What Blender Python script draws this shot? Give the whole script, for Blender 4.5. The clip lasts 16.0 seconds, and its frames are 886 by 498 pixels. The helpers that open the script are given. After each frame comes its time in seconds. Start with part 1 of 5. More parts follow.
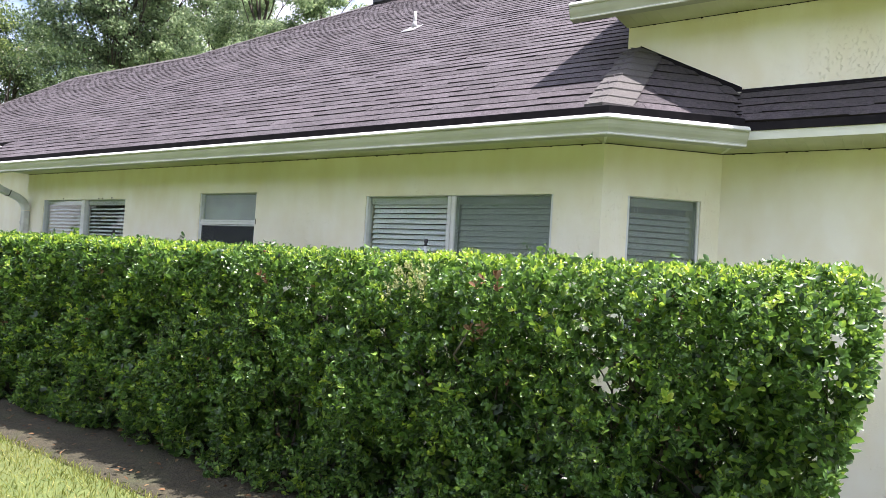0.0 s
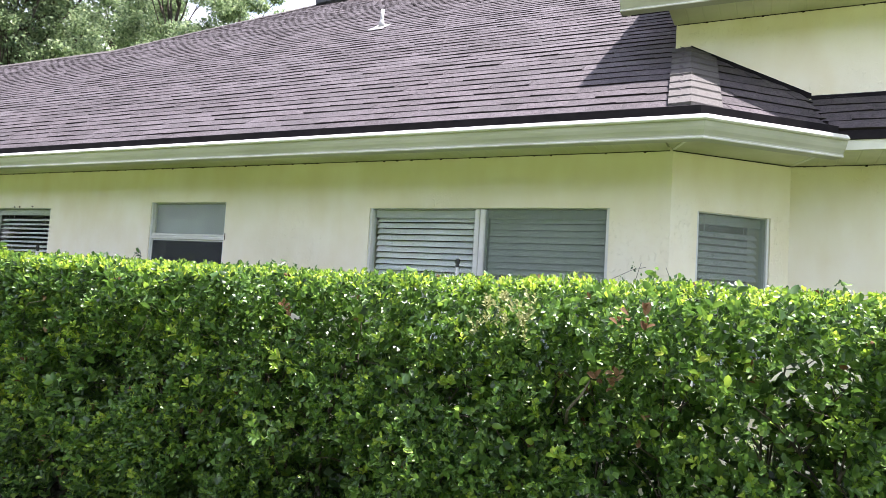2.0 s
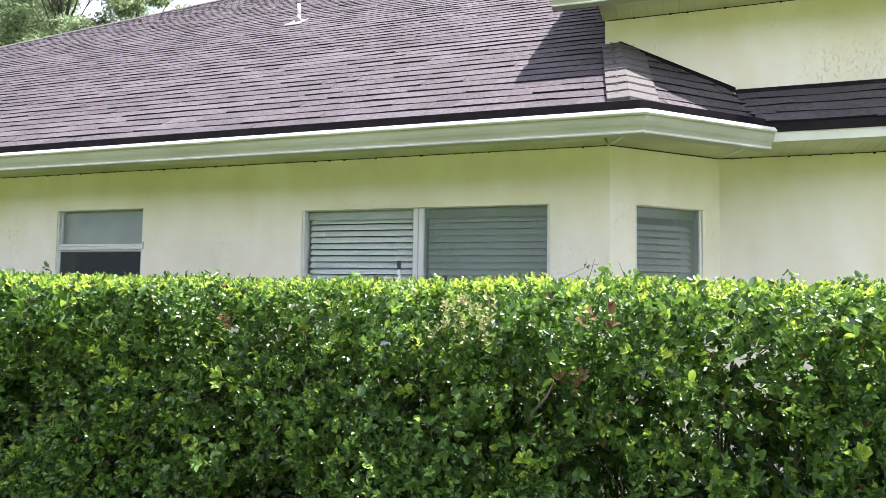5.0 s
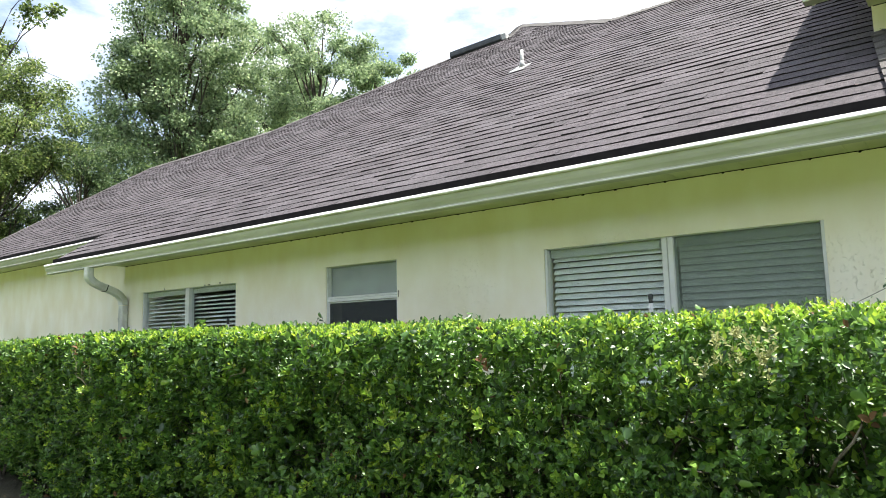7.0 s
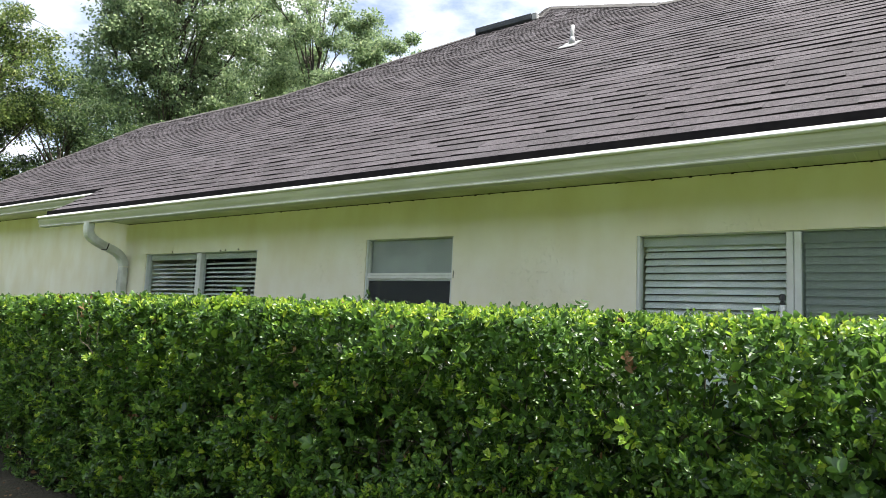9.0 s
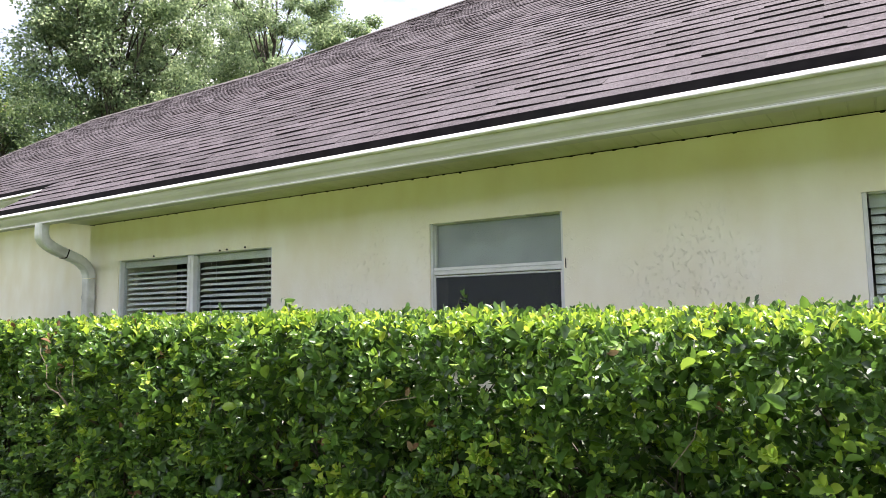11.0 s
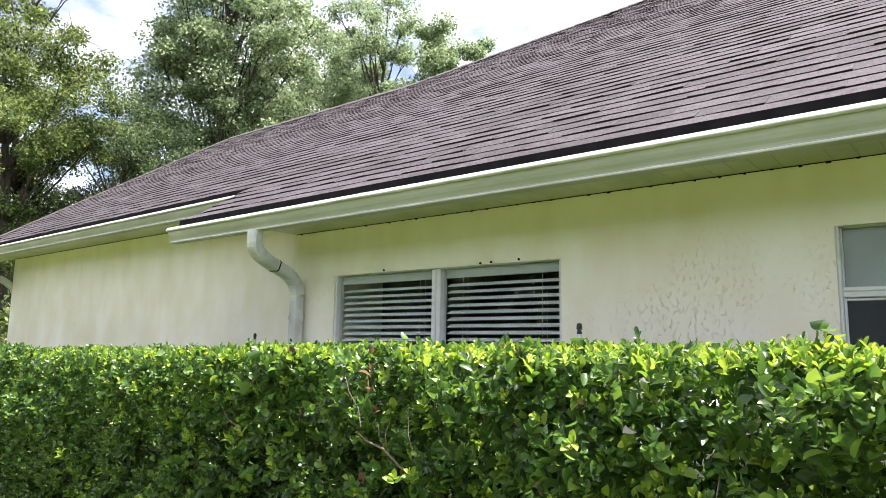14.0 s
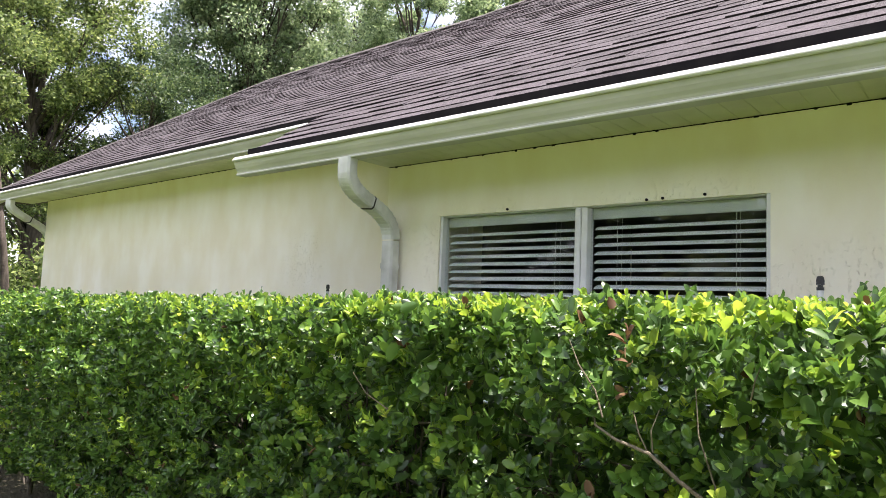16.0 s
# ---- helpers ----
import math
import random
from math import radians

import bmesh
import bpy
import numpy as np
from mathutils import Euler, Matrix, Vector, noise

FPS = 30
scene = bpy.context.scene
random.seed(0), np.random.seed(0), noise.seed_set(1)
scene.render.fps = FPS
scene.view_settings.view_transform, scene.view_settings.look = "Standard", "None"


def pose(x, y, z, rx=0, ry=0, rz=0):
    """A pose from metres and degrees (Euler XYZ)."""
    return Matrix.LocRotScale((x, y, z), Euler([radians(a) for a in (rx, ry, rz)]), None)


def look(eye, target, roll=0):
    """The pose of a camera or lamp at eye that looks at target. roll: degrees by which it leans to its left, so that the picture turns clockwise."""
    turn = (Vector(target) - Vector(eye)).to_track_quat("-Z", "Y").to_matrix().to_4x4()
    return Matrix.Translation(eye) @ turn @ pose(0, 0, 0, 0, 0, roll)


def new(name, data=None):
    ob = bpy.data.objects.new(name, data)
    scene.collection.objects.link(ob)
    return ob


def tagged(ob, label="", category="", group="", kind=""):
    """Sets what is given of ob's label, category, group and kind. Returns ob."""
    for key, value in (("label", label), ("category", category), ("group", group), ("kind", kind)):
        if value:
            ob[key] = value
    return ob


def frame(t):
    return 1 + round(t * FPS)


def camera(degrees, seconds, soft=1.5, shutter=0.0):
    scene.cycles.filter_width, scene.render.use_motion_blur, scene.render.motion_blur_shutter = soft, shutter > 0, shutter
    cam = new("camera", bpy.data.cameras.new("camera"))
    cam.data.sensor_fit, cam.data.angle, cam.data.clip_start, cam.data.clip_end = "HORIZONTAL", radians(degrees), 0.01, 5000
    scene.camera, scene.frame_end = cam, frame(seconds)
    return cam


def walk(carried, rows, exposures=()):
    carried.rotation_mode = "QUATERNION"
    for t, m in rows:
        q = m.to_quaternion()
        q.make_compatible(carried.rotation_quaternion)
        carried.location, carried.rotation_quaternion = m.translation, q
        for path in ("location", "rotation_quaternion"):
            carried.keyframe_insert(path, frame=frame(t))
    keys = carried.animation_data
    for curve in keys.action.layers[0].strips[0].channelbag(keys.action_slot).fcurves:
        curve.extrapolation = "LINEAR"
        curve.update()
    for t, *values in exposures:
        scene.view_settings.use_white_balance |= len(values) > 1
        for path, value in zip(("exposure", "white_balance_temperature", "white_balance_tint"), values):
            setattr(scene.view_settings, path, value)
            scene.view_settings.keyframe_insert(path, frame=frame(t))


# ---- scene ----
# ---- camera ----
cam = camera(65.7, 16.0, soft=0.8)
PATH = [
    (0, (9.361, -4.465, 1.482), (8.24, -2.811, 1.546), 3.6),
    (0.5, (9.078, -4.428, 1.469), (7.938, -2.785, 1.529), 0.5),
    (1, (8.716, -4.383, 1.466), (7.651, -2.694, 1.574), 1.6),
    (1.5, (8.46, -4.349, 1.478), (7.495, -2.6, 1.584), 1.4),
    (2, (8.216, -4.231, 1.492), (7.331, -2.442, 1.62), 3.5),
    (2.5, (8.1, -4.184, 1.483), (7.367, -2.328, 1.615), 2.7),
    (3, (8.035, -4.211, 1.5), (7.371, -2.327, 1.589), 2.0),
    (5.3, (8.026, -4.19, 1.525), (7.358, -2.31, 1.656), 0.7),
    (5.5, (8.027, -4.192, 1.528), (7.337, -2.319, 1.658), 0.5),
    (6, (8.008, -4.215, 1.533), (7.18, -2.401, 1.693), -1.0),
    (6.5, (7.966, -4.179, 1.521), (6.843, -2.54, 1.75), -1.5),
    (7, (7.929, -4.18, 1.521), (6.694, -2.626, 1.762), -1.4),
    (7.5, (7.858, -4.218, 1.513), (6.569, -2.717, 1.804), -0.8),
    (8, (7.711, -4.228, 1.476), (6.489, -2.674, 1.782), -0.2),
    (8.5, (7.378, -4.123, 1.467), (6.158, -2.565, 1.76), 1.8),
    (8.7, (7.255, -4.125, 1.476), (6.047, -2.55, 1.719), 2.1),
    (10.8, (5.667, -3.493, 1.592), (4.606, -1.807, 1.766), 1.9),
    (11, (5.567, -3.468, 1.573), (4.492, -1.793, 1.765), -0.8),
    (11.5, (5.196, -3.393, 1.581), (4.056, -1.766, 1.815), 2.0),
    (12, (4.792, -3.366, 1.563), (3.733, -1.68, 1.755), 1.3),
    (12.5, (4.462, -3.343, 1.539), (3.268, -1.742, 1.644), 0.0),
    (13, (4.18, -3.317, 1.572), (2.866, -1.81, 1.648), 2.2),
    (13.5, (3.988, -3.362, 1.608), (2.709, -1.845, 1.858), -1.5),
    (14, (3.783, -3.411, 1.575), (2.537, -1.873, 1.857), 0.9),
    (14.5, (3.505, -3.356, 1.557), (2.232, -1.833, 1.808), 2.5),
    (15, (3.218, -3.259, 1.544), (1.835, -1.831, 1.769), 3.2),
    (15.5, (2.946, -3.246, 1.539), (1.598, -1.782, 1.742), 1.0),
    (16, (2.711, -3.143, 1.533), (1.419, -1.626, 1.7), 2.3),
]
EXPOSURES = [(t, e + 0.34, 6230 if t < 6.8 else 6420 if t < 9 else 6520 if t < 15.2 else 6600, 9 if 6.8 < t < 9 else 21.5 if t < 9 else 18 if 13 < t < 15.2 else 20.5) for t, e in ((0, 1.34), (1.0, 1.55), (1.5, 1.55), (3, 1.6), (5.5, 1.58), (6.5, 1.5), (7, 1.25), (7.5, 1.0), (8, 0.84), (8.7, 0.88), (10.8, 1.36), (12, 1.34), (12.5, 1.4), (13.5, 1.5), (14.5, 1.12), (15, 1.12), (16, 1.35))]
walk(cam, [(t, look(eye, target, roll)) for t, eye, target, roll in PATH], EXPOSURES)

# ---- light ----
SUN = Vector((0.34, 0.17, 1.0)).normalized()
world = bpy.data.worlds.new("sky")
scene.world = world
world.use_nodes = True
wn, wl = world.node_tree.nodes, world.node_tree.links
wn.clear()
w_out = wn.new("ShaderNodeOutputWorld")
w_bg = wn.new("ShaderNodeBackground")
w_sky = wn.new("ShaderNodeTexSky")
w_sky.sky_type, w_sky.sun_disc = "NISHITA", False
w_sky.sun_elevation = math.asin(SUN.z)
w_sky.sun_rotation = math.atan2(SUN.x, SUN.y)
w_co = wn.new("ShaderNodeTexCoord")
w_map = wn.new("ShaderNodeMapping")
w_map.inputs["Scale"].default_value, w_map.inputs["Location"].default_value = (1.0, 1.0, 2.2), (3.1, 1.7, 0.4)
w_noise = wn.new("ShaderNodeTexNoise")
w_noise.inputs["Scale"].default_value, w_noise.inputs["Detail"].default_value = 2.3, 9.0
w_noise.inputs["Roughness"].default_value = 0.58
w_ramp = wn.new("ShaderNodeValToRGB")
w_ramp.color_ramp.elements[0].position, w_ramp.color_ramp.elements[1].position = 0.41, 0.59
w_mix = wn.new("ShaderNodeMixRGB")
w_mix.inputs["Color2"].default_value = (8.8, 9.0, 9.4, 1)
wl.new(w_co.outputs["Generated"], w_map.inputs["Vector"])
wl.new(w_map.outputs["Vector"], w_noise.inputs["Vector"])
wl.new(w_noise.outputs["Fac"], w_ramp.inputs["Fac"])
wl.new(w_ramp.outputs["Color"], w_mix.inputs["Fac"])
wl.new(w_sky.outputs["Color"], w_mix.inputs["Color1"])
wl.new(w_mix.outputs["Color"], w_bg.inputs["Color"])
wl.new(w_bg.outputs["Background"], w_out.inputs["Surface"])
w_bg.inputs["Strength"].default_value = 0.085

sun = new("sun", bpy.data.lights.new("sun", "SUN"))
sun.data.energy, sun.data.angle, sun.data.color = 5.0, radians(0.6), (1.0, 0.95, 0.87)
sun.matrix_world = look(SUN * 60, (0, 0, 0))


# ---- materials ----
def material(name, colour, rough=0.7, metal=0.0, second=None, scale=8.0, blend=(0.35, 0.65), bump=0.0, bump_scale=60.0,
             bump_detail=4.0, third=None, third_scale=1.2, third_amount=0.5, stretch=(1, 1, 1), island=0.0, random_ob=0.0, spec=0.5, placed=False):
    """A Principled surface with two scales of colour noise, relief, and a value change per piece."""
    m = bpy.data.materials.new(name)
    m.use_nodes = True
    n, l = m.node_tree.nodes, m.node_tree.links
    b = n["Principled BSDF"]
    b.inputs["Roughness"].default_value, b.inputs["Metallic"].default_value = rough, metal
    b.inputs["Specular IOR Level"].default_value = spec
    b.inputs["Base Color"].default_value = (*colour, 1)
    co = n.new("ShaderNodeTexCoord")
    mp = n.new("ShaderNodeMapping")
    mp.inputs["Scale"].default_value = stretch
    at = n.new("ShaderNodeNewGeometry").outputs["Position"] if placed else co.outputs["Object"]
    l.new(at, mp.inputs["Vector"])
    last = None
    if second:
        tx, rp, mx = n.new("ShaderNodeTexNoise"), n.new("ShaderNodeMapRange"), n.new("ShaderNodeMixRGB")
        tx.inputs["Scale"].default_value, tx.inputs["Detail"].default_value = scale, 6.0
        rp.inputs["From Min"].default_value, rp.inputs["From Max"].default_value = blend
        mx.inputs["Color1"].default_value, mx.inputs["Color2"].default_value = (*colour, 1), (*second, 1)
        l.new(mp.outputs["Vector"], tx.inputs["Vector"])
        l.new(tx.outputs["Fac"], rp.inputs["Value"])
        l.new(rp.outputs["Result"], mx.inputs["Fac"])
        last = mx.outputs["Color"]
    if third:
        tx, rp, mx = n.new("ShaderNodeTexNoise"), n.new("ShaderNodeMapRange"), n.new("ShaderNodeMixRGB")
        tx.inputs["Scale"].default_value, tx.inputs["Detail"].default_value = third_scale, 5.0
        rp.inputs["From Min"].default_value, rp.inputs["From Max"].default_value = 0.48, 0.72
        rp.inputs["To Max"].default_value = third_amount
        mx.inputs["Color1"].default_value, mx.inputs["Color2"].default_value = (*colour, 1), (*third, 1)
        l.new(at, tx.inputs["Vector"])
        l.new(tx.outputs["Fac"], rp.inputs["Value"])
        l.new(rp.outputs["Result"], mx.inputs["Fac"])
        if last:
            l.new(last, mx.inputs["Color1"])
        last = mx.outputs["Color"]
    for amount, kind, socket in ((island, "ShaderNodeNewGeometry", "Random Per Island"), (random_ob, "ShaderNodeObjectInfo", "Random")):
        if amount:
            g, rp, hs = n.new(kind), n.new("ShaderNodeMapRange"), n.new("ShaderNodeHueSaturation")
            rp.inputs["To Min"].default_value, rp.inputs["To Max"].default_value = 1 - amount, 1 + amount
            l.new(g.outputs[socket], rp.inputs["Value"])
            l.new(rp.outputs["Result"], hs.inputs["Value"])
            hs.inputs["Color"].default_value = (*colour, 1)
            if last:
                l.new(last, hs.inputs["Color"])
            last = hs.outputs["Color"]
    if last:
        l.new(last, b.inputs["Base Color"])
    if bump:
        tx, bp = n.new("ShaderNodeTexNoise"), n.new("ShaderNodeBump")
        tx.inputs["Scale"].default_value, tx.inputs["Detail"].default_value = bump_scale, bump_detail
        bp.inputs["Strength"].default_value, bp.inputs["Distance"].default_value = bump, 0.02
        l.new(at, tx.inputs["Vector"])
        l.new(tx.outputs["Fac"], bp.inputs["Height"])
        l.new(bp.outputs["Normal"], b.inputs["Normal"])
    return m


def leaf_material(name, dark, mid, bright, rough=0.35, translucent=0.35, hot=0.86, spec=0.5):
    """Leaves: a colour per leaf from dark to young bright green, glossy, with light passing through."""
    m = bpy.data.materials.new(name)
    m.use_nodes = True
    n, l = m.node_tree.nodes, m.node_tree.links
    b, out = n["Principled BSDF"], n["Material Output"]
    g, rp = n.new("ShaderNodeNewGeometry"), n.new("ShaderNodeValToRGB")
    e = rp.color_ramp.elements
    e[0].position, e[0].color = 0.0, (*dark, 1)
    e[1].position, e[1].color = 1.0, (*bright, 1)
    k = e.new(hot * 0.6)
    k.color = (*mid, 1)
    k = e.new(hot)
    k.color = (*[0.75 * a + 0.25 * c for a, c in zip(mid, bright)], 1)
    tr, mx = n.new("ShaderNodeBsdfTranslucent"), n.new("ShaderNodeMixShader")
    hs = n.new("ShaderNodeHueSaturation")
    hs.inputs["Hue"].default_value, hs.inputs["Value"].default_value, hs.inputs["Saturation"].default_value = 0.49, 2.0, 1.05
    l.new(g.outputs["Random Per Island"], rp.inputs["Fac"])
    l.new(rp.outputs["Color"], b.inputs["Base Color"])
    l.new(rp.outputs["Color"], hs.inputs["Color"])
    l.new(hs.outputs["Color"], tr.inputs["Color"])
    b.inputs["Roughness"].default_value = rough
    b.inputs["Specular IOR Level"].default_value = spec
    mx.inputs["Fac"].default_value = translucent
    l.new(b.outputs["BSDF"], mx.inputs[1])
    l.new(tr.outputs["BSDF"], mx.inputs[2])
    l.new(mx.outputs["Shader"], out.inputs["Surface"])
    return m


def glass_material(name, rough=0.01):
    m = bpy.data.materials.new(name)
    m.use_nodes = True
    n, l = m.node_tree.nodes, m.node_tree.links
    out, tr, gl, mx, fr = (n["Material Output"], n.new("ShaderNodeBsdfTransparent"), n.new("ShaderNodeBsdfGlossy"),
                           n.new("ShaderNodeMixShader"), n.new("ShaderNodeLayerWeight"))
    tr.inputs["Color"].default_value = (0.94, 0.96, 0.955, 1)
    gl.inputs["Roughness"].default_value = rough
    fr.inputs["Blend"].default_value = 0.5
    power, gain = n.new("ShaderNodeMath"), n.new("ShaderNodeMath")
    power.operation, gain.operation, gain.use_clamp = "POWER", "MULTIPLY_ADD", True
    power.inputs[1].default_value, gain.inputs[1].default_value, gain.inputs[2].default_value = 4.0, 0.30, 0.03
    l.new(fr.outputs["Facing"], power.inputs[0])
    l.new(power.outputs["Value"], gain.inputs[0])
    l.new(gain.outputs["Value"], mx.inputs["Fac"])
    l.new(tr.outputs["BSDF"], mx.inputs[1])
    l.new(gl.outputs["BSDF"], mx.inputs[2])
    l.new(mx.outputs["Shader"], out.inputs["Surface"])
    return m


def stucco_material(name, base, pale, stained, top=2.22):
    """Skip-trowelled stucco: a smooth coat broken by scattered torn ridges, with faint weather stains."""
    m = material(name, base, 0.88, second=pale, scale=3.4, stretch=(1, 1, 0.5), third=stained, third_scale=0.7, third_amount=0.6)
    n, l = m.node_tree.nodes, m.node_tree.links
    co = n.new("ShaderNodeTexCoord")
    patch, tear, fine = n.new("ShaderNodeTexNoise"), n.new("ShaderNodeTexNoise"), n.new("ShaderNodeTexNoise")
    patch.inputs["Scale"].default_value, patch.inputs["Detail"].default_value = 1.1, 3.0
    tear.inputs["Scale"].default_value, tear.inputs["Detail"].default_value, tear.inputs["Distortion"].default_value = 58.0, 5.0, 0.6
    fine.inputs["Scale"].default_value, fine.inputs["Detail"].default_value = 130.0, 3.0
    edge, where, mul, add = n.new("ShaderNodeMapRange"), n.new("ShaderNodeMapRange"), n.new("ShaderNodeMath"), n.new("ShaderNodeMath")
    edge.inputs["From Min"].default_value, edge.inputs["From Max"].default_value = 0.57, 0.66
    where.inputs["From Min"].default_value, where.inputs["From Max"].default_value = 0.42, 0.62
    mul.operation, add.operation = "MULTIPLY", "MULTIPLY_ADD"
    add.inputs[1].default_value = 0.12
    bump = n.new("ShaderNodeBump")
    bump.inputs["Strength"].default_value, bump.inputs["Distance"].default_value = 0.85, 0.007
    drag = n.new("ShaderNodeMapping")
    drag.inputs["Scale"].default_value = (1.0, 1.0, 0.6)
    l.new(co.outputs["Object"], drag.inputs["Vector"])
    l.new(drag.outputs["Vector"], tear.inputs["Vector"])
    for t in (patch, fine):
        l.new(co.outputs["Object"], t.inputs["Vector"])
    l.new(tear.outputs["Fac"], edge.inputs["Value"])
    l.new(patch.outputs["Fac"], where.inputs["Value"])
    height, low, both = n.new("ShaderNodeSeparateXYZ"), n.new("ShaderNodeMapRange"), n.new("ShaderNodeMath")
    low.inputs["From Min"].default_value, low.inputs["From Max"].default_value = top, top - 0.22     # the coat is smooth near the eave
    both.operation = "MULTIPLY"
    l.new(co.outputs["Object"], height.inputs["Vector"])
    l.new(height.outputs["Z"], low.inputs["Value"])
    l.new(where.outputs["Result"], both.inputs[0])
    l.new(low.outputs["Result"], both.inputs[1])
    l.new(edge.outputs["Result"], mul.inputs[0])
    l.new(both.outputs["Value"], mul.inputs[1])
    l.new(fine.outputs["Fac"], add.inputs[0])
    l.new(mul.outputs["Value"], add.inputs[2])
    l.new(add.outputs["Value"], bump.inputs["Height"])
    l.new(bump.outputs["Normal"], n["Principled BSDF"].inputs["Normal"])
    return m


STUCCO = stucco_material("cream_stucco", (0.86, 0.80, 0.61), (0.93, 0.895, 0.76), (0.70, 0.655, 0.45))
ROUGH_STUCCO = stucco_material("rough_cream_stucco", (0.86, 0.80, 0.61), (0.93, 0.895, 0.76), (0.70, 0.655, 0.45), 4.2)
TRIM = material("white_painted_trim", (0.72, 0.73, 0.66), 0.5, second=(0.66, 0.67, 0.58), scale=6, third=(0.45, 0.47, 0.36),
                third_scale=2.5, third_amount=0.3, bump=0.05)
# face colour carries grime plus the shade of its downward slope; lip stays paler
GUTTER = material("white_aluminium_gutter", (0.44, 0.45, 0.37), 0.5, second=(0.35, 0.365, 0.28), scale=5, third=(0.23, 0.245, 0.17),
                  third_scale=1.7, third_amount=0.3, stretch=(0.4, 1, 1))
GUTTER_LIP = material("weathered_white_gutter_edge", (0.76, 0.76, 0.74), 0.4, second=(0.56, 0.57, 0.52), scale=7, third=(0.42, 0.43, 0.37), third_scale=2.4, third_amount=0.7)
DOWNPIPE = material("white_downspout_metal", (0.68, 0.69, 0.66), 0.45, second=(0.56, 0.58, 0.54), scale=7, third=(0.26, 0.24, 0.20), third_scale=3.5, third_amount=0.55)
VINYL = material("white_vinyl_frame", (0.74, 0.75, 0.73), 0.45, second=(0.66, 0.67, 0.64), scale=12)
# olive base holds green bounce light from the hedge; the blotches are stains
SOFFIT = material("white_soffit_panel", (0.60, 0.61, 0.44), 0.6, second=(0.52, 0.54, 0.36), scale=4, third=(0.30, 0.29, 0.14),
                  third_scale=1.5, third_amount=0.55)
SHINGLE = material("brown_asphalt_shingle", (0.029, 0.024, 0.028), 0.9, second=(0.076, 0.064, 0.072), scale=34, blend=(0.3, 0.7),
                   third=(0.080, 0.072, 0.080), third_scale=1.3, third_amount=0.55, bump=0.5, bump_scale=300, island=0.27, placed=True)
SHINGLE_PIECE = material("brown_asphalt_shingle_tab", (0.029, 0.024, 0.028), 0.9, second=(0.076, 0.064, 0.072), scale=34,
                         blend=(0.3, 0.7), third=(0.080, 0.072, 0.080), third_scale=1.3, third_amount=0.55, bump=0.5, bump_scale=300,
                         random_ob=0.27, placed=True)
CAP = material("ridge_cap_shingle", (0.052, 0.048, 0.046), 0.9, second=(0.095, 0.088, 0.083), scale=200, bump=0.4, bump_scale=400, island=0.2)
FELT = material("dark_roof_underlay", (0.03, 0.026, 0.028), 0.9, second=(0.045, 0.04, 0.04), scale=20)
DRIP = material("dark_brown_drip_edge", (0.011, 0.010, 0.012), 0.85, second=(0.018, 0.016, 0.018), scale=14, spec=0.08)
GLASS = glass_material("window_glass")
OBSCURE_GLASS = glass_material("obscure_window_glass", 0.35)
# dark colour stands for the unlit inside, not for a paint
DARK = material("dark_room_shell", (0.22, 0.21, 0.20), 0.9, second=(0.18, 0.17, 0.16), scale=2)
BLIND = material("white_blind_slat", (0.88, 0.89, 0.87), 0.5, second=(0.80, 0.82, 0.80), scale=9)
# greyed to imitate the dim, hazy glass at the window head
VALANCE = material("dimmed_valance", (0.58, 0.60, 0.57), 0.6, second=(0.50, 0.52, 0.49), scale=9)
SOIL = material("bare_dark_soil", (0.026, 0.023, 0.012), 0.95, second=(0.046, 0.040, 0.020), scale=18, third=(0.040, 0.052, 0.018),
                third_scale=3, bump=0.9, bump_scale=50)
LAWN = material("lawn", (0.070, 0.105, 0.022), 0.9, second=(0.115, 0.145, 0.036), scale=14, third=(0.11, 0.105, 0.035), third_scale=1.2, bump=0.8, bump_scale=90)
HEDGE_LEAF = leaf_material("hedge_leaf", (0.018, 0.043, 0.014), (0.076, 0.165, 0.034), (0.24, 0.36, 0.055), 0.36, 0.28, 0.88, 0.6)
TREE_LEAF = leaf_material("oak_leaf", (0.026, 0.046, 0.017), (0.092, 0.138, 0.042), (0.28, 0.33, 0.12), 0.45, 0.34, 0.84, 0.25)
BARK = material("grey_bark", (0.035, 0.028, 0.022), 0.95, second=(0.085, 0.070, 0.056), scale=14, stretch=(1, 1, 0.25), bump=0.9, bump_scale=30)
TWIG = material("hedge_twig", (0.060, 0.052, 0.040), 0.9, second=(0.13, 0.115, 0.09), scale=30, bump=0.3)


# ---- building helpers ----
def link_mesh(name, bm, mat, smooth=False):
    me = bpy.data.meshes.new(name)
    bm.to_mesh(me)
    bm.free()
    if smooth:
        for p in me.polygons:
            p.use_smooth = True
    if mat:
        me.materials.append(mat)
    return me


def part(name, bm, mat, parent=None, label="", smooth=False, kind=""):
    """Links a bmesh as one mesh object under a thing or a part."""
    ob = new(name, link_mesh(name, bm, mat, smooth))
    ob.parent = parent
    return tagged(ob, label=label, kind=kind)


def thing(name, label, category, group="", kind="", at=(0, 0, 0)):
    ob = new(name)
    ob.location = at
    return tagged(ob, label, category, group, kind)


def add_box(bm, x0, x1, y0, y1, z0, z1, bevel=0.0):
    m = Matrix.Translation(((x0 + x1) / 2, (y0 + y1) / 2, (z0 + z1) / 2)) @ Matrix.Diagonal((x1 - x0, y1 - y0, z1 - z0, 1))
    v = bmesh.ops.create_cube(bm, size=1.0, matrix=m)["verts"]
    if bevel:
        e = list({e for q in v for e in q.link_edges})
        bmesh.ops.bevel(bm, geom=e, offset=bevel, segments=1, affect="EDGES")
    return bm


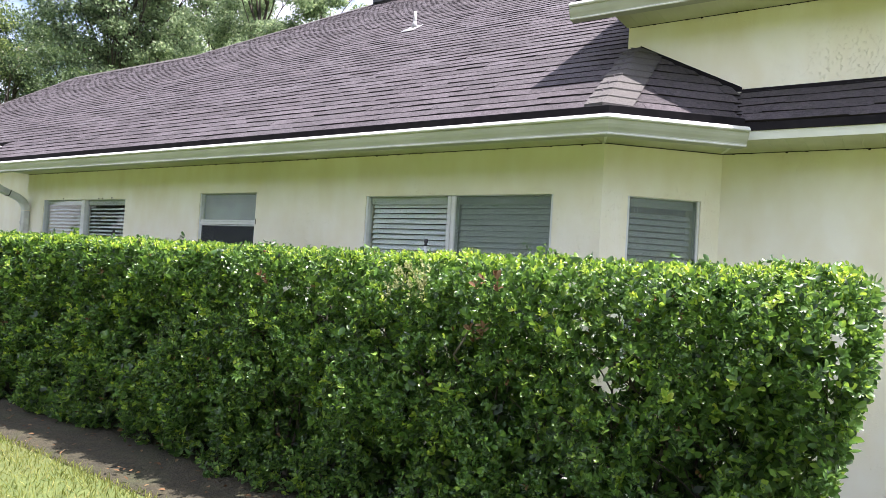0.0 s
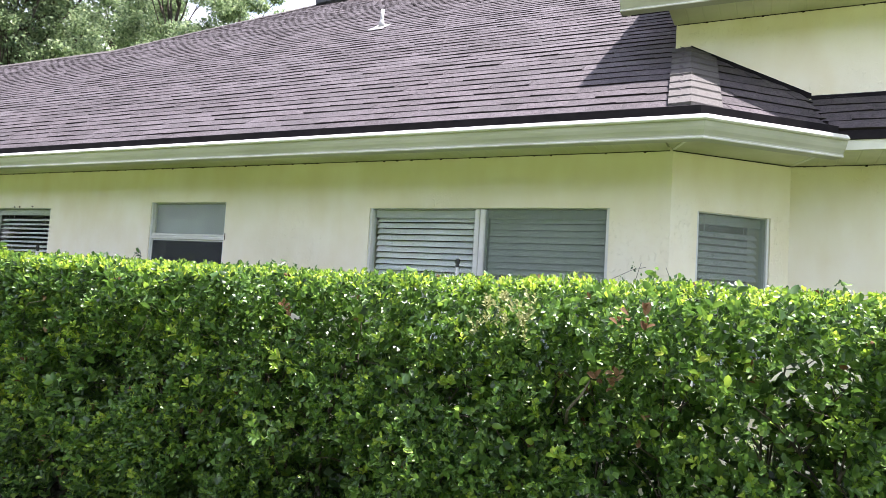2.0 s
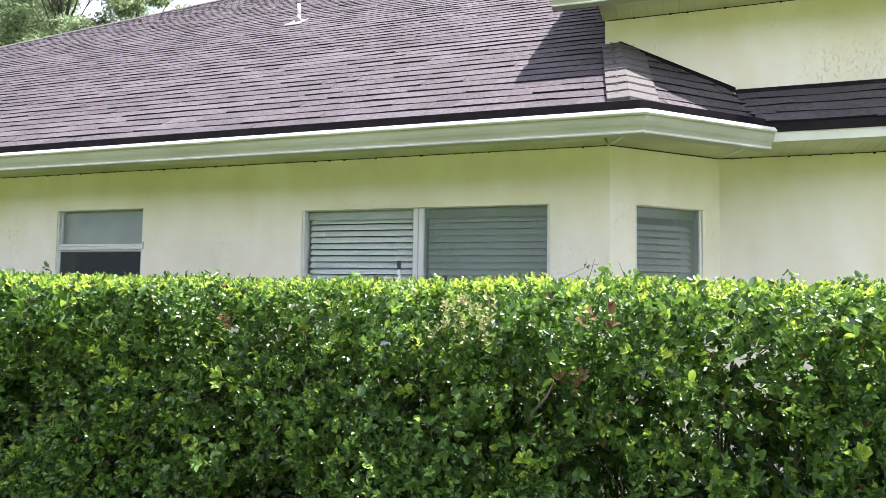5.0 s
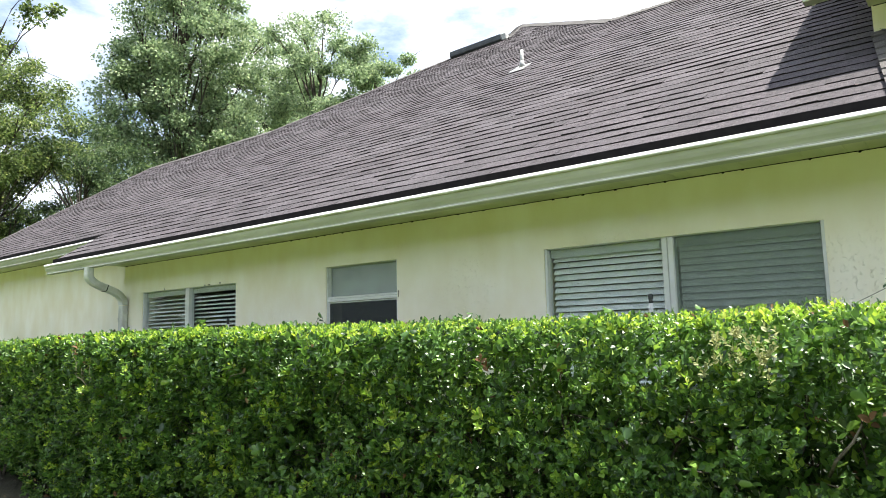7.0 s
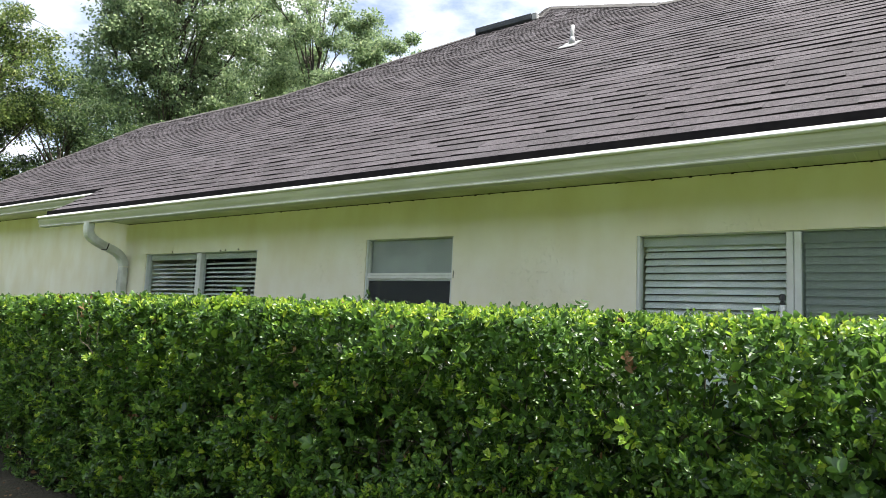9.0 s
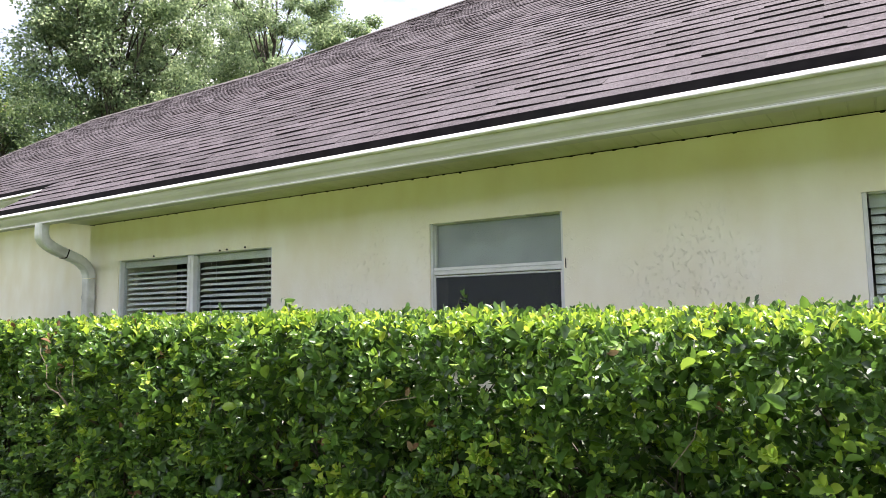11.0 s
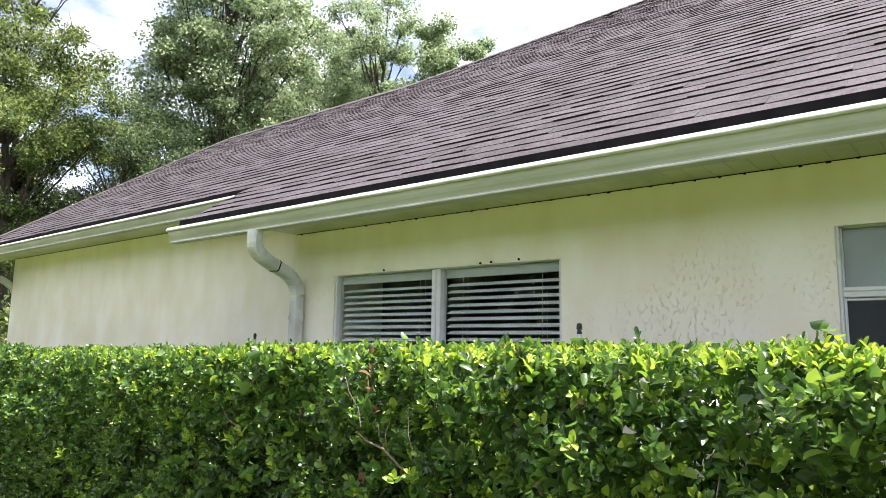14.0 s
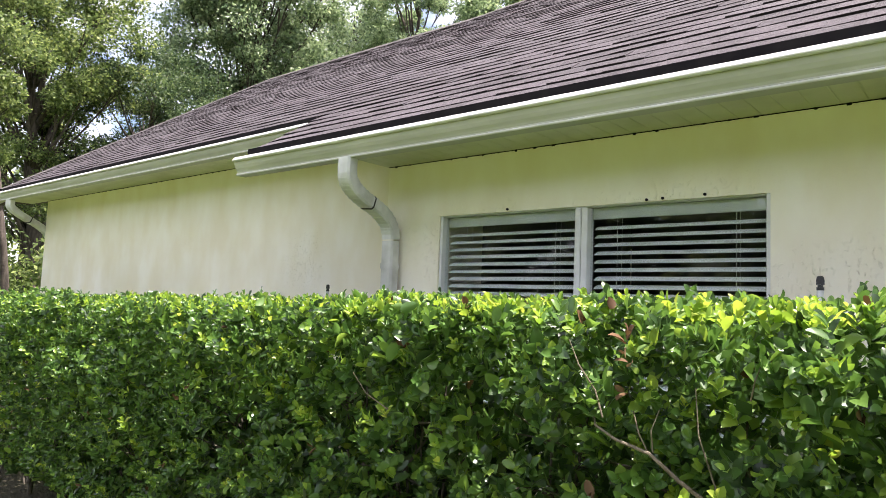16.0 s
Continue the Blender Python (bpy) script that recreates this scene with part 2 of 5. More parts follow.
def box(x0, x1, y0, y1, z0, z1, bevel=0.0):
    return add_box(bmesh.new(), x0, x1, y0, y1, z0, z1, bevel)


def prism(points, direction):
    """A closed solid: the polygon of 3D points pushed along direction."""
    bm = bmesh.new()
    a = [bm.verts.new(p) for p in points]
    b = [bm.verts.new(Vector(p) + Vector(direction)) for p in points]
    bm.faces.new(a)
    bm.faces.new(b[::-1])
    for i in range(len(a)):
        j = (i + 1) % len(a)
        bm.faces.new((a[j], a[i], b[i], b[j]))
    bmesh.ops.recalc_face_normals(bm, faces=bm.faces)
    return bm


def tube(path, radius, sides=10, flat=1.0, bm=None):
    """A closed tube along 3D points; radius is a number or one per point."""
    bm = bm or bmesh.new()
    rings = []
    for i, p in enumerate(path):
        p = Vector(p)
        d = (Vector(path[min(i + 1, len(path) - 1)]) - Vector(path[max(i - 1, 0)])).normalized()
        u = d.cross(Vector((0.0, 0.0, 1.0)) if abs(d.z) < 0.9 else Vector((1.0, 0.0, 0.0))).normalized()
        v = d.cross(u)
        r = radius[i] if isinstance(radius, (list, tuple)) else radius
        rings.append([bm.verts.new(p + r * (math.cos(a) * u + flat * math.sin(a) * v)) for a in [2 * math.pi * k / sides for k in range(sides)]])
    for a, b in zip(rings, rings[1:]):
        for k in range(sides):
            bm.faces.new((a[k], a[(k + 1) % sides], b[(k + 1) % sides], b[k]))
    bm.faces.new(rings[0][::-1])
    bm.faces.new(rings[-1])
    return bm


def wall_with_openings(length, height, thick, openings):
    """A wall along +x from 0, its outer face at y = 0, its thickness towards +y; openings are (x0, x1, z0, z1)."""
    xs = sorted({0.0, length, *[o[0] for o in openings], *[o[1] for o in openings]})
    zs = sorted({0.0, height, *[o[2] for o in openings], *[o[3] for o in openings]})
    bm = bmesh.new()
    grid = {}

    def vert(i, j, k):
        if (i, j, k) not in grid:
            grid[i, j, k] = bm.verts.new((xs[i], k * thick, zs[j]))
        return grid[i, j, k]

    def solid(i, j):
        if not (0 <= i < len(xs) - 1 and 0 <= j < len(zs) - 1):
            return False
        cx, cz = (xs[i] + xs[i + 1]) / 2, (zs[j] + zs[j + 1]) / 2
        return not any(o[0] < cx < o[1] and o[2] < cz < o[3] for o in openings)

    for i in range(len(xs) - 1):
        for j in range(len(zs) - 1):
            if not solid(i, j):
                continue
            bm.faces.new([vert(i, j, 0), vert(i + 1, j, 0), vert(i + 1, j + 1, 0), vert(i, j + 1, 0)])
            bm.faces.new([vert(i, j, 1), vert(i, j + 1, 1), vert(i + 1, j + 1, 1), vert(i + 1, j, 1)])
            for di, dj, a, b in ((-1, 0, (i, j), (i, j + 1)), (1, 0, (i + 1, j + 1), (i + 1, j)), (0, -1, (i + 1, j), (i, j)), (0, 1, (i, j + 1), (i + 1, j + 1))):
                if not solid(i + di, j + dj):
                    bm.faces.new([vert(*a, 0), vert(*b, 0), vert(*b, 1), vert(*a, 1)])
    bmesh.ops.recalc_face_normals(bm, faces=bm.faces)
    return bm


# ---- the house's plan ----
SLOPE = 0.65
WALL_L, WALL_R = -0.453, 7.617       # ends of the main wall, whose face is y = 0
BACK_L = 0.57                        # face of the set-back wall
BACK_R = 0.60                        # face of the tall wall beside the bay
END_L = -7.85                        # far corner of the set-back wall
SOFFIT_Z = 2.427
HEAD = 2.08                          # heads of the paired windows
EAVE_Y = -0.47


def roof_z(y):
    return 2.55 + SLOPE * (y + 0.45)


house = thing("house", "single-storey cream stucco house with brown shingle roof and white gutters", "house")


# ---- walls ----
WINDOWS = ((0.0, 1.88, 0.95, HEAD), (3.245, 4.115, 1.30, 2.13), (5.508, 7.255, 0.95, HEAD))
w = part("wall", wall_with_openings(WALL_R - WALL_L, SOFFIT_Z + 0.06, 0.2, [(a - WALL_L, b - WALL_L, c, d) for a, b, c, d in WINDOWS]), STUCCO, house)
w.location = (WALL_L, 0, 0)
bay_dir = Vector((8.255 - WALL_R, BACK_R, 0))
BAY_LEN = bay_dir.length
BAY_ANGLE = math.atan2(bay_dir.y, bay_dir.x)
BAY_WIN = (0.19, 0.73, 0.95, HEAD)
w = part("wall", wall_with_openings(BAY_LEN, SOFFIT_Z + 0.06, 0.2, [BAY_WIN]), STUCCO, house)
w.matrix_basis = pose(WALL_R, 0, 0, 0, 0, math.degrees(BAY_ANGLE))
part("wall", box(8.255, 16.0, BACK_R, BACK_R + 0.2, 0, 2.86), ROUGH_STUCCO, house)
part("wall", box(7.52, 16.0, BACK_R + 0.02, BACK_R + 0.22, 2.861, 3.46), ROUGH_STUCCO, house)
part("wall", prism([(7.52, BACK_R + 0.221, 3.0), (7.52, 4.6, 3.0), (7.52, 4.6, 6.25), (7.52, BACK_R + 0.221, 3.79)], (0.2, 0, 0)), STUCCO, house)
part("wall", box(WALL_L, WALL_L + 0.2, 0.201, BACK_L + 0.2, 0, SOFFIT_Z + 0.3), STUCCO, house)
part("wall", box(END_L, WALL_L - 0.001, BACK_L, BACK_L + 0.2, 0, SOFFIT_Z + SLOPE * BACK_L + 0.05), STUCCO, house)
part("wall", box(END_L, END_L + 0.2, BACK_L + 0.201, 9.6, 0, 2.8), STUCCO, house)
part("wall", box(END_L + 0.2, 16.0, 9.4, 9.6, 0, 2.8), STUCCO, house)
part("wall", box(15.8, 16.0, BACK_R + 0.23, 9.39, 0, 3.4), STUCCO, house)
# added room shell, coloured dark so the windows look into dimness
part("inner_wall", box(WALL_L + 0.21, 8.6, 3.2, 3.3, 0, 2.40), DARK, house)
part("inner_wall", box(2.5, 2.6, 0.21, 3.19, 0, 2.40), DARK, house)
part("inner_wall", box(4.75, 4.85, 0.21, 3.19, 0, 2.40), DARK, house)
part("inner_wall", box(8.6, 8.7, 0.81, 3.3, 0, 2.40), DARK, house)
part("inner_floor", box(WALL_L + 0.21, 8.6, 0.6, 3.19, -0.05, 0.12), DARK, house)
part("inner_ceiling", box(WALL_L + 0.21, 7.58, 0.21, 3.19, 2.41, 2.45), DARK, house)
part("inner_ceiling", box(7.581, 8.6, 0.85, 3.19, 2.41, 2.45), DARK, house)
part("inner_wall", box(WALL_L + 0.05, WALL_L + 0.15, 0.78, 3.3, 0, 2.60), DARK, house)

# ---- roof planes under the shingles ----
RAKE = -8.45
PEAK, NOTCH = (0.6, 8.0), (4.1, 4.65)
GABLE, FOOT, VENT_L, VENT_R = (RAKE - 0.15, 4.66), (-3.25, 4.38), (-0.12, 6.42), (1.1, 6.62)   # ridge points, from the gable towards the peak
SKYLINE = (GABLE, FOOT, VENT_L, VENT_R, PEAK, NOTCH)
HIP_TOP = (7.62, 0.62, 3.26)
OUTLINE = [(RAKE, 0.10), (-1.35, 0.10), (-1.35, EAVE_Y), (7.75, EAVE_Y), (7.62, 0.62), (7.62, 4.45), *SKYLINE[::-1]]


def crest(p, drop=0.0):
    return (p[0], p[1], roof_z(p[1]) - drop)


part("roof_deck", prism([(x, y, roof_z(y) - 0.012) for x, y in OUTLINE], (0, 0, -0.09)), FELT, house)
for a, b in zip(SKYLINE, SKYLINE[1:]):
    low, high = min(a[0], b[0]), max(a[0], b[0])
    for tri in ((crest(a, 0.02), crest(b, 0.02), (high, 10, 2.7)), (crest(a if a[0] < b[0] else b, 0.02), (high, 10, 2.7), (low, 10, 2.7))):
        part("roof_back", prism(tri, (0, 0, -0.06)), FELT, house)

# ---- ground ----
def ground_sheet():
    bm = bmesh.new()
    xs = [-400, -60, -20, -12, -6, 0, 6, 12, 20, 60, 400]
    grid = [[bm.verts.new((x, y, 0)) for x in xs] for y in (-400, -60, -20, -8, -4, 0, 8, 20, 60, 400)]
    for a, b in zip(grid, grid[1:]):
        for i in range(len(xs) - 1):
            bm.faces.new((a[i], a[i + 1], b[i + 1], b[i]))
    return bm


ground = part("ground", ground_sheet(), LAWN)
tagged(ground, "sunlit lawn of short yellow-green grass", "lawn", kind="structure")


def bed_mesh():
    bm = bmesh.new()
    rows = []
    for i in range(121):
        x = -14 + 24.5 * i / 120
        edge = -1.94 + 0.05 * noise.noise((x * 1.7, 0, 0)) + 0.03 * noise.noise((x * 6, 3, 0))
        rows.append([bm.verts.new((x, y, z + (0.012 * noise.noise((x * 4, y * 4, 1)) if z > 0.01 else 0)))
                     for y, z in ((edge, 0.002), (edge + 0.05, 0.02), (-1.7, 0.035), (-1.3, 0.045), (-0.7, 0.05), (-0.01, 0.05))])
    for a, b in zip(rows, rows[1:]):
        for j in range(5):
            bm.faces.new((a[j], b[j], b[j + 1], a[j + 1]))
    return bm


bed = part("planting_bed", bed_mesh(), SOIL, None, smooth=True)
tagged(bed, "bare dark soil bed along the foot of the hedge", "soil bed", kind="structure")


# ---- eaves: gutters, fascia, soffits ----
def sweep(profile, path, z, closed=True):
    """A profile of (out, up) pairs along plan points, mitred; out is to the right of the way along the path."""
    bm = bmesh.new()
    pts = [Vector((x, y, 0)) for x, y in path]
    rings = []
    for i, p in enumerate(pts):
        da = (p - pts[i - 1]).normalized() if i else None
        db = (pts[i + 1] - p).normalized() if i + 1 < len(pts) else None
        na = Vector((da.y, -da.x, 0)) if da else None
        nb = Vector((db.y, -db.x, 0)) if db else None
        if na and nb:
            m = (na + nb).normalized()
            m = m / m.dot(na)
        else:
            m = na or nb
        rings.append([bm.verts.new((p.x + m.x * o, p.y + m.y * o, z + u)) for o, u in profile])
    n = len(profile)
    for a, b in zip(rings, rings[1:]):
        for k in range(n if closed else n - 1):
            bm.faces.new((a[k], a[(k + 1) % n], b[(k + 1) % n], b[k]))
    if closed:
        bm.faces.new(rings[0])
        bm.faces.new(rings[-1][::-1])
    bmesh.ops.recalc_face_normals(bm, faces=bm.faces)
    return bm


# an ogee gutter: (out, up) from its back top edge
OGEE = [(0.002, 0.0), (0.002, -0.122), (0.070, -0.122), (0.073, -0.116), (0.073, -0.106), (0.069, -0.101), (0.074, -0.089), (0.085, -0.072), (0.093, -0.053),
        (0.097, -0.034), (0.098, -0.026), (0.102, -0.023), (0.105, -0.015), (0.105, -0.004), (0.100, -0.002), (0.095, -0.004), (0.093, -0.014), (0.088, -0.056),
        (0.074, -0.080), (0.062, -0.102), (0.060, -0.114), (0.008, -0.114), (0.006, -0.002)]
OGEE = [(o, u * 0.92) for o, u in OGEE]
LIP = [(0.096, -0.023), (0.112, -0.023), (0.119, -0.017), (0.119, -0.012), (0.101, 0.009), (0.096, 0.010), (0.0955, -0.002), (0.1055, -0.008), (0.1065, -0.016), (0.103, -0.022)]
BEAD = [(0.0715, -0.1225), (0.077, -0.1215), (0.0795, -0.117), (0.0785, -0.112), (0.0745, -0.1095), (0.0718, -0.110), (0.0736, -0.113), (0.0736, -0.118)]
BEAD = [(o, u * 0.92) for o, u in BEAD]
CAP_FACE = OGEE[1:14] + [(0.002, -0.002)]
GUTTER_Z = 2.481
LEFT_Z = GUTTER_Z + SLOPE * BACK_L
g = part("gutter", sweep(OGEE, [(-1.39, -0.46), (7.81, -0.46), (8.456, 0.13)], GUTTER_Z), GUTTER, house, "white ogee gutter darkened by grey-green grime and painted-in face shade")
part("gutter_lip", sweep(LIP, [(-1.39, -0.46), (7.81, -0.46), (8.456, 0.13)], GUTTER_Z), GUTTER_LIP, g, "white rolled lip, left paler as the sunlit edge")
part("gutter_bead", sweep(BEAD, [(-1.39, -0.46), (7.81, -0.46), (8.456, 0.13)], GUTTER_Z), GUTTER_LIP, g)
part("end_cap", sweep(CAP_FACE, [(-1.394, -0.46), (-1.388, -0.46)], GUTTER_Z), GUTTER, g)
part("end_cap", sweep(CAP_FACE, [(8.4545, 0.1287), (8.460, 0.1337)], GUTTER_Z), GUTTER, g)
STRAP = [(o + 0.003, u - 0.003) for o, u in OGEE[2:14]] + [(o + 0.0006, u - 0.0006) for o, u in OGEE[13:1:-1]]
part("corner_strap", sweep(STRAP, [(7.79, -0.46), (7.81, -0.46), (7.827, -0.4445)], GUTTER_Z), GUTTER, g)
g = part("gutter", sweep(OGEE, [(-8.47, BACK_L - 0.46), (-1.352, BACK_L - 0.46)], LEFT_Z), GUTTER, house, "white ogee gutter darkened by grey-green grime and painted-in face shade")
part("gutter_lip", sweep(LIP, [(-8.47, BACK_L - 0.46), (-1.352, BACK_L - 0.46)], LEFT_Z), GUTTER_LIP, g, "white rolled lip, left paler as the sunlit edge")
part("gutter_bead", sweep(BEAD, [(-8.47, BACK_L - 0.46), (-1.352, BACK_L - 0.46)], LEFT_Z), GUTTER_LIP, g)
part("end_cap", sweep(CAP_FACE, [(-8.475, BACK_L - 0.46), (-8.469, BACK_L - 0.46)], LEFT_Z), GUTTER, g)
UP_Z = 3.515
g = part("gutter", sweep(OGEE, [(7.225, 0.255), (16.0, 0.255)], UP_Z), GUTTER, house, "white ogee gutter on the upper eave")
part("gutter_lip", sweep(LIP, [(7.225, 0.255), (16.0, 0.255)], UP_Z), GUTTER_LIP, g, "white rolled lip, left paler as the sunlit edge")
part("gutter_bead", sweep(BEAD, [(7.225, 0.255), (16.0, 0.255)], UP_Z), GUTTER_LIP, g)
part("end_cap", sweep(CAP_FACE, [(7.221, 0.255), (7.227, 0.255)], UP_Z), GUTTER, g)

BOARD = [(-0.02, -0.10), (0.0, -0.10), (0.0, 0.045), (-0.02, 0.045)]
part("fascia", sweep(BOARD, [(-1.36, -0.461), (7.81, -0.461), (8.455, 0.129)], GUTTER_Z), TRIM, house)
part("fascia", sweep(BOARD, [(-8.45, BACK_L - 0.461), (-1.36, BACK_L - 0.461)], LEFT_Z), TRIM, house)
part("fascia", sweep([(-0.02, -0.052), (0.0, -0.056), (0.004, 0.0), (-0.02, 0.0)], [(8.462, 0.135), (16.0, 0.135)], 2.480), TRIM, house, "plain white fascia board")
part("fascia", sweep(BOARD, [(7.25, 0.30), (7.25, 0.254), (16.0, 0.254)], UP_Z), TRIM, house)
part("rake_board", prism([(RAKE - 0.02, 0.10, roof_z(0.10) - 0.02), crest(GABLE, 0.02), crest(GABLE, 0.2), (RAKE - 0.02, 0.10, roof_z(0.10) - 0.2)], (0.03, 0, 0)), TRIM, house)

DRIP_P = [(0.0, -0.02), (0.018, -0.02), (0.022, 0.078), (0.0, 0.086)]
part("drip_edge", sweep(DRIP_P, [(-1.36, -0.46), (7.81, -0.46), (8.47, 0.142)], GUTTER_Z), DRIP, house, "dark brown metal drip edge")
part("drip_edge", sweep(DRIP_P, [(-8.45, BACK_L - 0.46), (-1.36, BACK_L - 0.46)], LEFT_Z), DRIP, house, "dark brown metal drip edge")
part("drip_edge", sweep([(-0.01, 0.001), (0.014, 0.001), (0.010, 0.052), (-0.01, 0.056)], [(8.47, 0.135), (16.0, 0.135)], 2.480), DRIP, house)
part("drip_edge", sweep(DRIP_P, [(7.245, 0.255), (16.0, 0.255)], UP_Z), DRIP, house)


def soffit_panels(x0, x1, y0, y1, z, pitch=0.1015):
    """Vented soffit: narrow panels with a groove at each joint; y0 is the fascia side, y1 the wall."""
    bm = bmesh.new()
    n = max(1, round((x1 - x0) / pitch))
    pts = []
    for i in range(n):
        a = x0 + (x1 - x0) * i / n
        b = x0 + (x1 - x0) * (i + 1) / n
        pts += [(a, z + 0.0022), (a + 0.004, z + 0.0022), (a + 0.007, z), (b - 0.004, z), (b - 0.001, z + 0.0022)]
    pts.append((x1, z + 0.0022))
    lo = [bm.verts.new((x, y0, q)) for x, q in pts]
    hi = [bm.verts.new((x, y1, q)) for x, q in pts]
    top = [bm.verts.new((x, y, z + 0.02)) for x, y in ((x0, y0), (x1, y0), (x1, y1), (x0, y1))]
    for i in range(len(pts) - 1):
        bm.faces.new((lo[i], hi[i], hi[i + 1], lo[i + 1]))
    bm.faces.new(top)
    return bm


part("soffit", soffit_panels(-0.47, 7.60, -0.44, -0.001, SOFFIT_Z), SOFFIT, house, "white vented soffit, olive from stains and painted-in green bounce light")
part("soffit", prism([(7.603, -0.44, SOFFIT_Z + 0.002), (7.80, -0.44, SOFFIT_Z + 0.002), (8.44, 0.145, SOFFIT_Z + 0.002), (8.399, 0.165, SOFFIT_Z + 0.002),
                      (8.399, 0.598, SOFFIT_Z + 0.002), (8.254, 0.598, SOFFIT_Z + 0.002), (7.619, -0.002, SOFFIT_Z + 0.002)], (0, 0, 0.012)), SOFFIT, house)
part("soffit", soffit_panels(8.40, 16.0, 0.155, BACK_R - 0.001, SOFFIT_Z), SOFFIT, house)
part("soffit", soffit_panels(-8.44, -0.46, BACK_L - 0.44, BACK_L - 0.001, SOFFIT_Z + SLOPE * BACK_L), SOFFIT, house, "white vented soffit, olive from stains and painted-in green bounce light")
part("soffit", soffit_panels(7.505, 16.0, 0.275, BACK_R + 0.018, 3.445), SOFFIT, house)
part("rake_board", prism([(7.226, 0.256, UP_Z + 0.05), (7.226, 4.6, UP_Z + 0.05 + 4.344 * SLOPE), (7.226, 4.6, UP_Z - 0.10 + 4.344 * SLOPE), (7.226, 0.256, UP_Z - 0.10)], (0.02, 0, 0)), TRIM, house)
part("rake_soffit", prism([(7.247, 0.30, UP_Z - 0.04), (7.247, 4.6, UP_Z - 0.04 + 4.3 * SLOPE), (7.518, 4.6, UP_Z - 0.04 + 4.3 * SLOPE), (7.518, 0.30, UP_Z - 0.04)], (0, 0, 0.012)), SOFFIT, house)
part("soffit_trim", prism([(7.612, -0.015, SOFFIT_Z - 0.003), (7.63, -0.02, SOFFIT_Z - 0.003), (7.81, -0.43, SOFFIT_Z - 0.003), (7.79, -0.437, SOFFIT_Z - 0.003)], (0, 0, 0.006)), TRIM, house)
part("soffit_trim", prism([(8.25, 0.57, SOFFIT_Z - 0.003), (8.27, 0.575, SOFFIT_Z - 0.003), (8.45, 0.17, SOFFIT_Z - 0.003), (8.43, 0.163, SOFFIT_Z - 0.003)], (0, 0, 0.006)), TRIM, house)
# dark strips and dots laid in for the shadow gap along the wall
for x0, x1, y, z in ((WALL_L, 7.60, 0.0, SOFFIT_Z), (8.26, 16.0, BACK_R, SOFFIT_Z), (END_L, WALL_L - 0.01, BACK_L, SOFFIT_Z + SLOPE * BACK_L), (7.53, 16.0, BACK_R + 0.02, 3.445)):
    bm = box(x0, x1, y - 0.005, y - 0.0008, z - 0.004, z + 0.001)
    drop = random.Random(round(x0 * 10))
    x = x0 + 0.06
    while x < min(x1 - 0.05, 12.5):
        if drop.random() < 0.8:
            w, h = drop.uniform(0.011, 0.022), drop.uniform(0.008, 0.013)
            add_box(bm, x, x + w, y - 0.012, y - 0.0055, z - h, z - 0.0005, 0.002)
        x += 0.116 + drop.uniform(-0.006, 0.006)
    part("soffit_shadow_line", bm, DRIP, house, "dark strip put in for the shadow gap between soffit and wall")
gap = part("soffit_shadow_line", box(0.0, BAY_LEN, -0.005, -0.0008, SOFFIT_Z - 0.004, SOFFIT_Z + 0.001), DRIP, house)
gap.matrix_basis = pose(WALL_R, 0, 0, 0, 0, math.degrees(BAY_ANGLE))


# ---- downspouts ----
def square_pipe(path, width, depth, turn=(1, 0, 0)):
    """A rectangular pipe with rounded corners along 3D points; its width lies along turn."""
    bm = bmesh.new()
    w, d, c = width / 2, depth / 2, 0.012
    shape = [(-w + c, -d), (w - c, -d), (w, -d + c), (w, d - c), (w - c, d), (-w + c, d), (-w, d - c), (-w, -d + c)]
    rings = []
    for i, p in enumerate(path):
        p = Vector(p)
        along = (Vector(path[min(i + 1, len(path) - 1)]) - Vector(path[max(i - 1, 0)])).normalized()
        u = Vector(turn)
        u = (u - along * u.dot(along)).normalized()
        v = along.cross(u)
        rings.append([bm.verts.new(p + a * u + b * v) for a, b in shape])
    for a, b in zip(rings, rings[1:]):
        for k in range(8):
            bm.faces.new((a[k], a[(k + 1) % 8], b[(k + 1) % 8], b[k]))
    bm.faces.new(rings[0][::-1])
    bm.faces.new(rings[-1])
    bmesh.ops.recalc_face_normals(bm, faces=bm.faces)
    return bm


def bend(a, b, c, n=7, cut=0.5):
    """Points along a rounded corner at b between a and c."""
    a, b, c = Vector(a), Vector(b), Vector(c)
    p, q = b.lerp(a, cut), b.lerp(c, cut)
    return [(1 - t) ** 2 * p + 2 * t * (1 - t) * b + t * t * q for t in [k / (n - 1) for k in range(n)]]


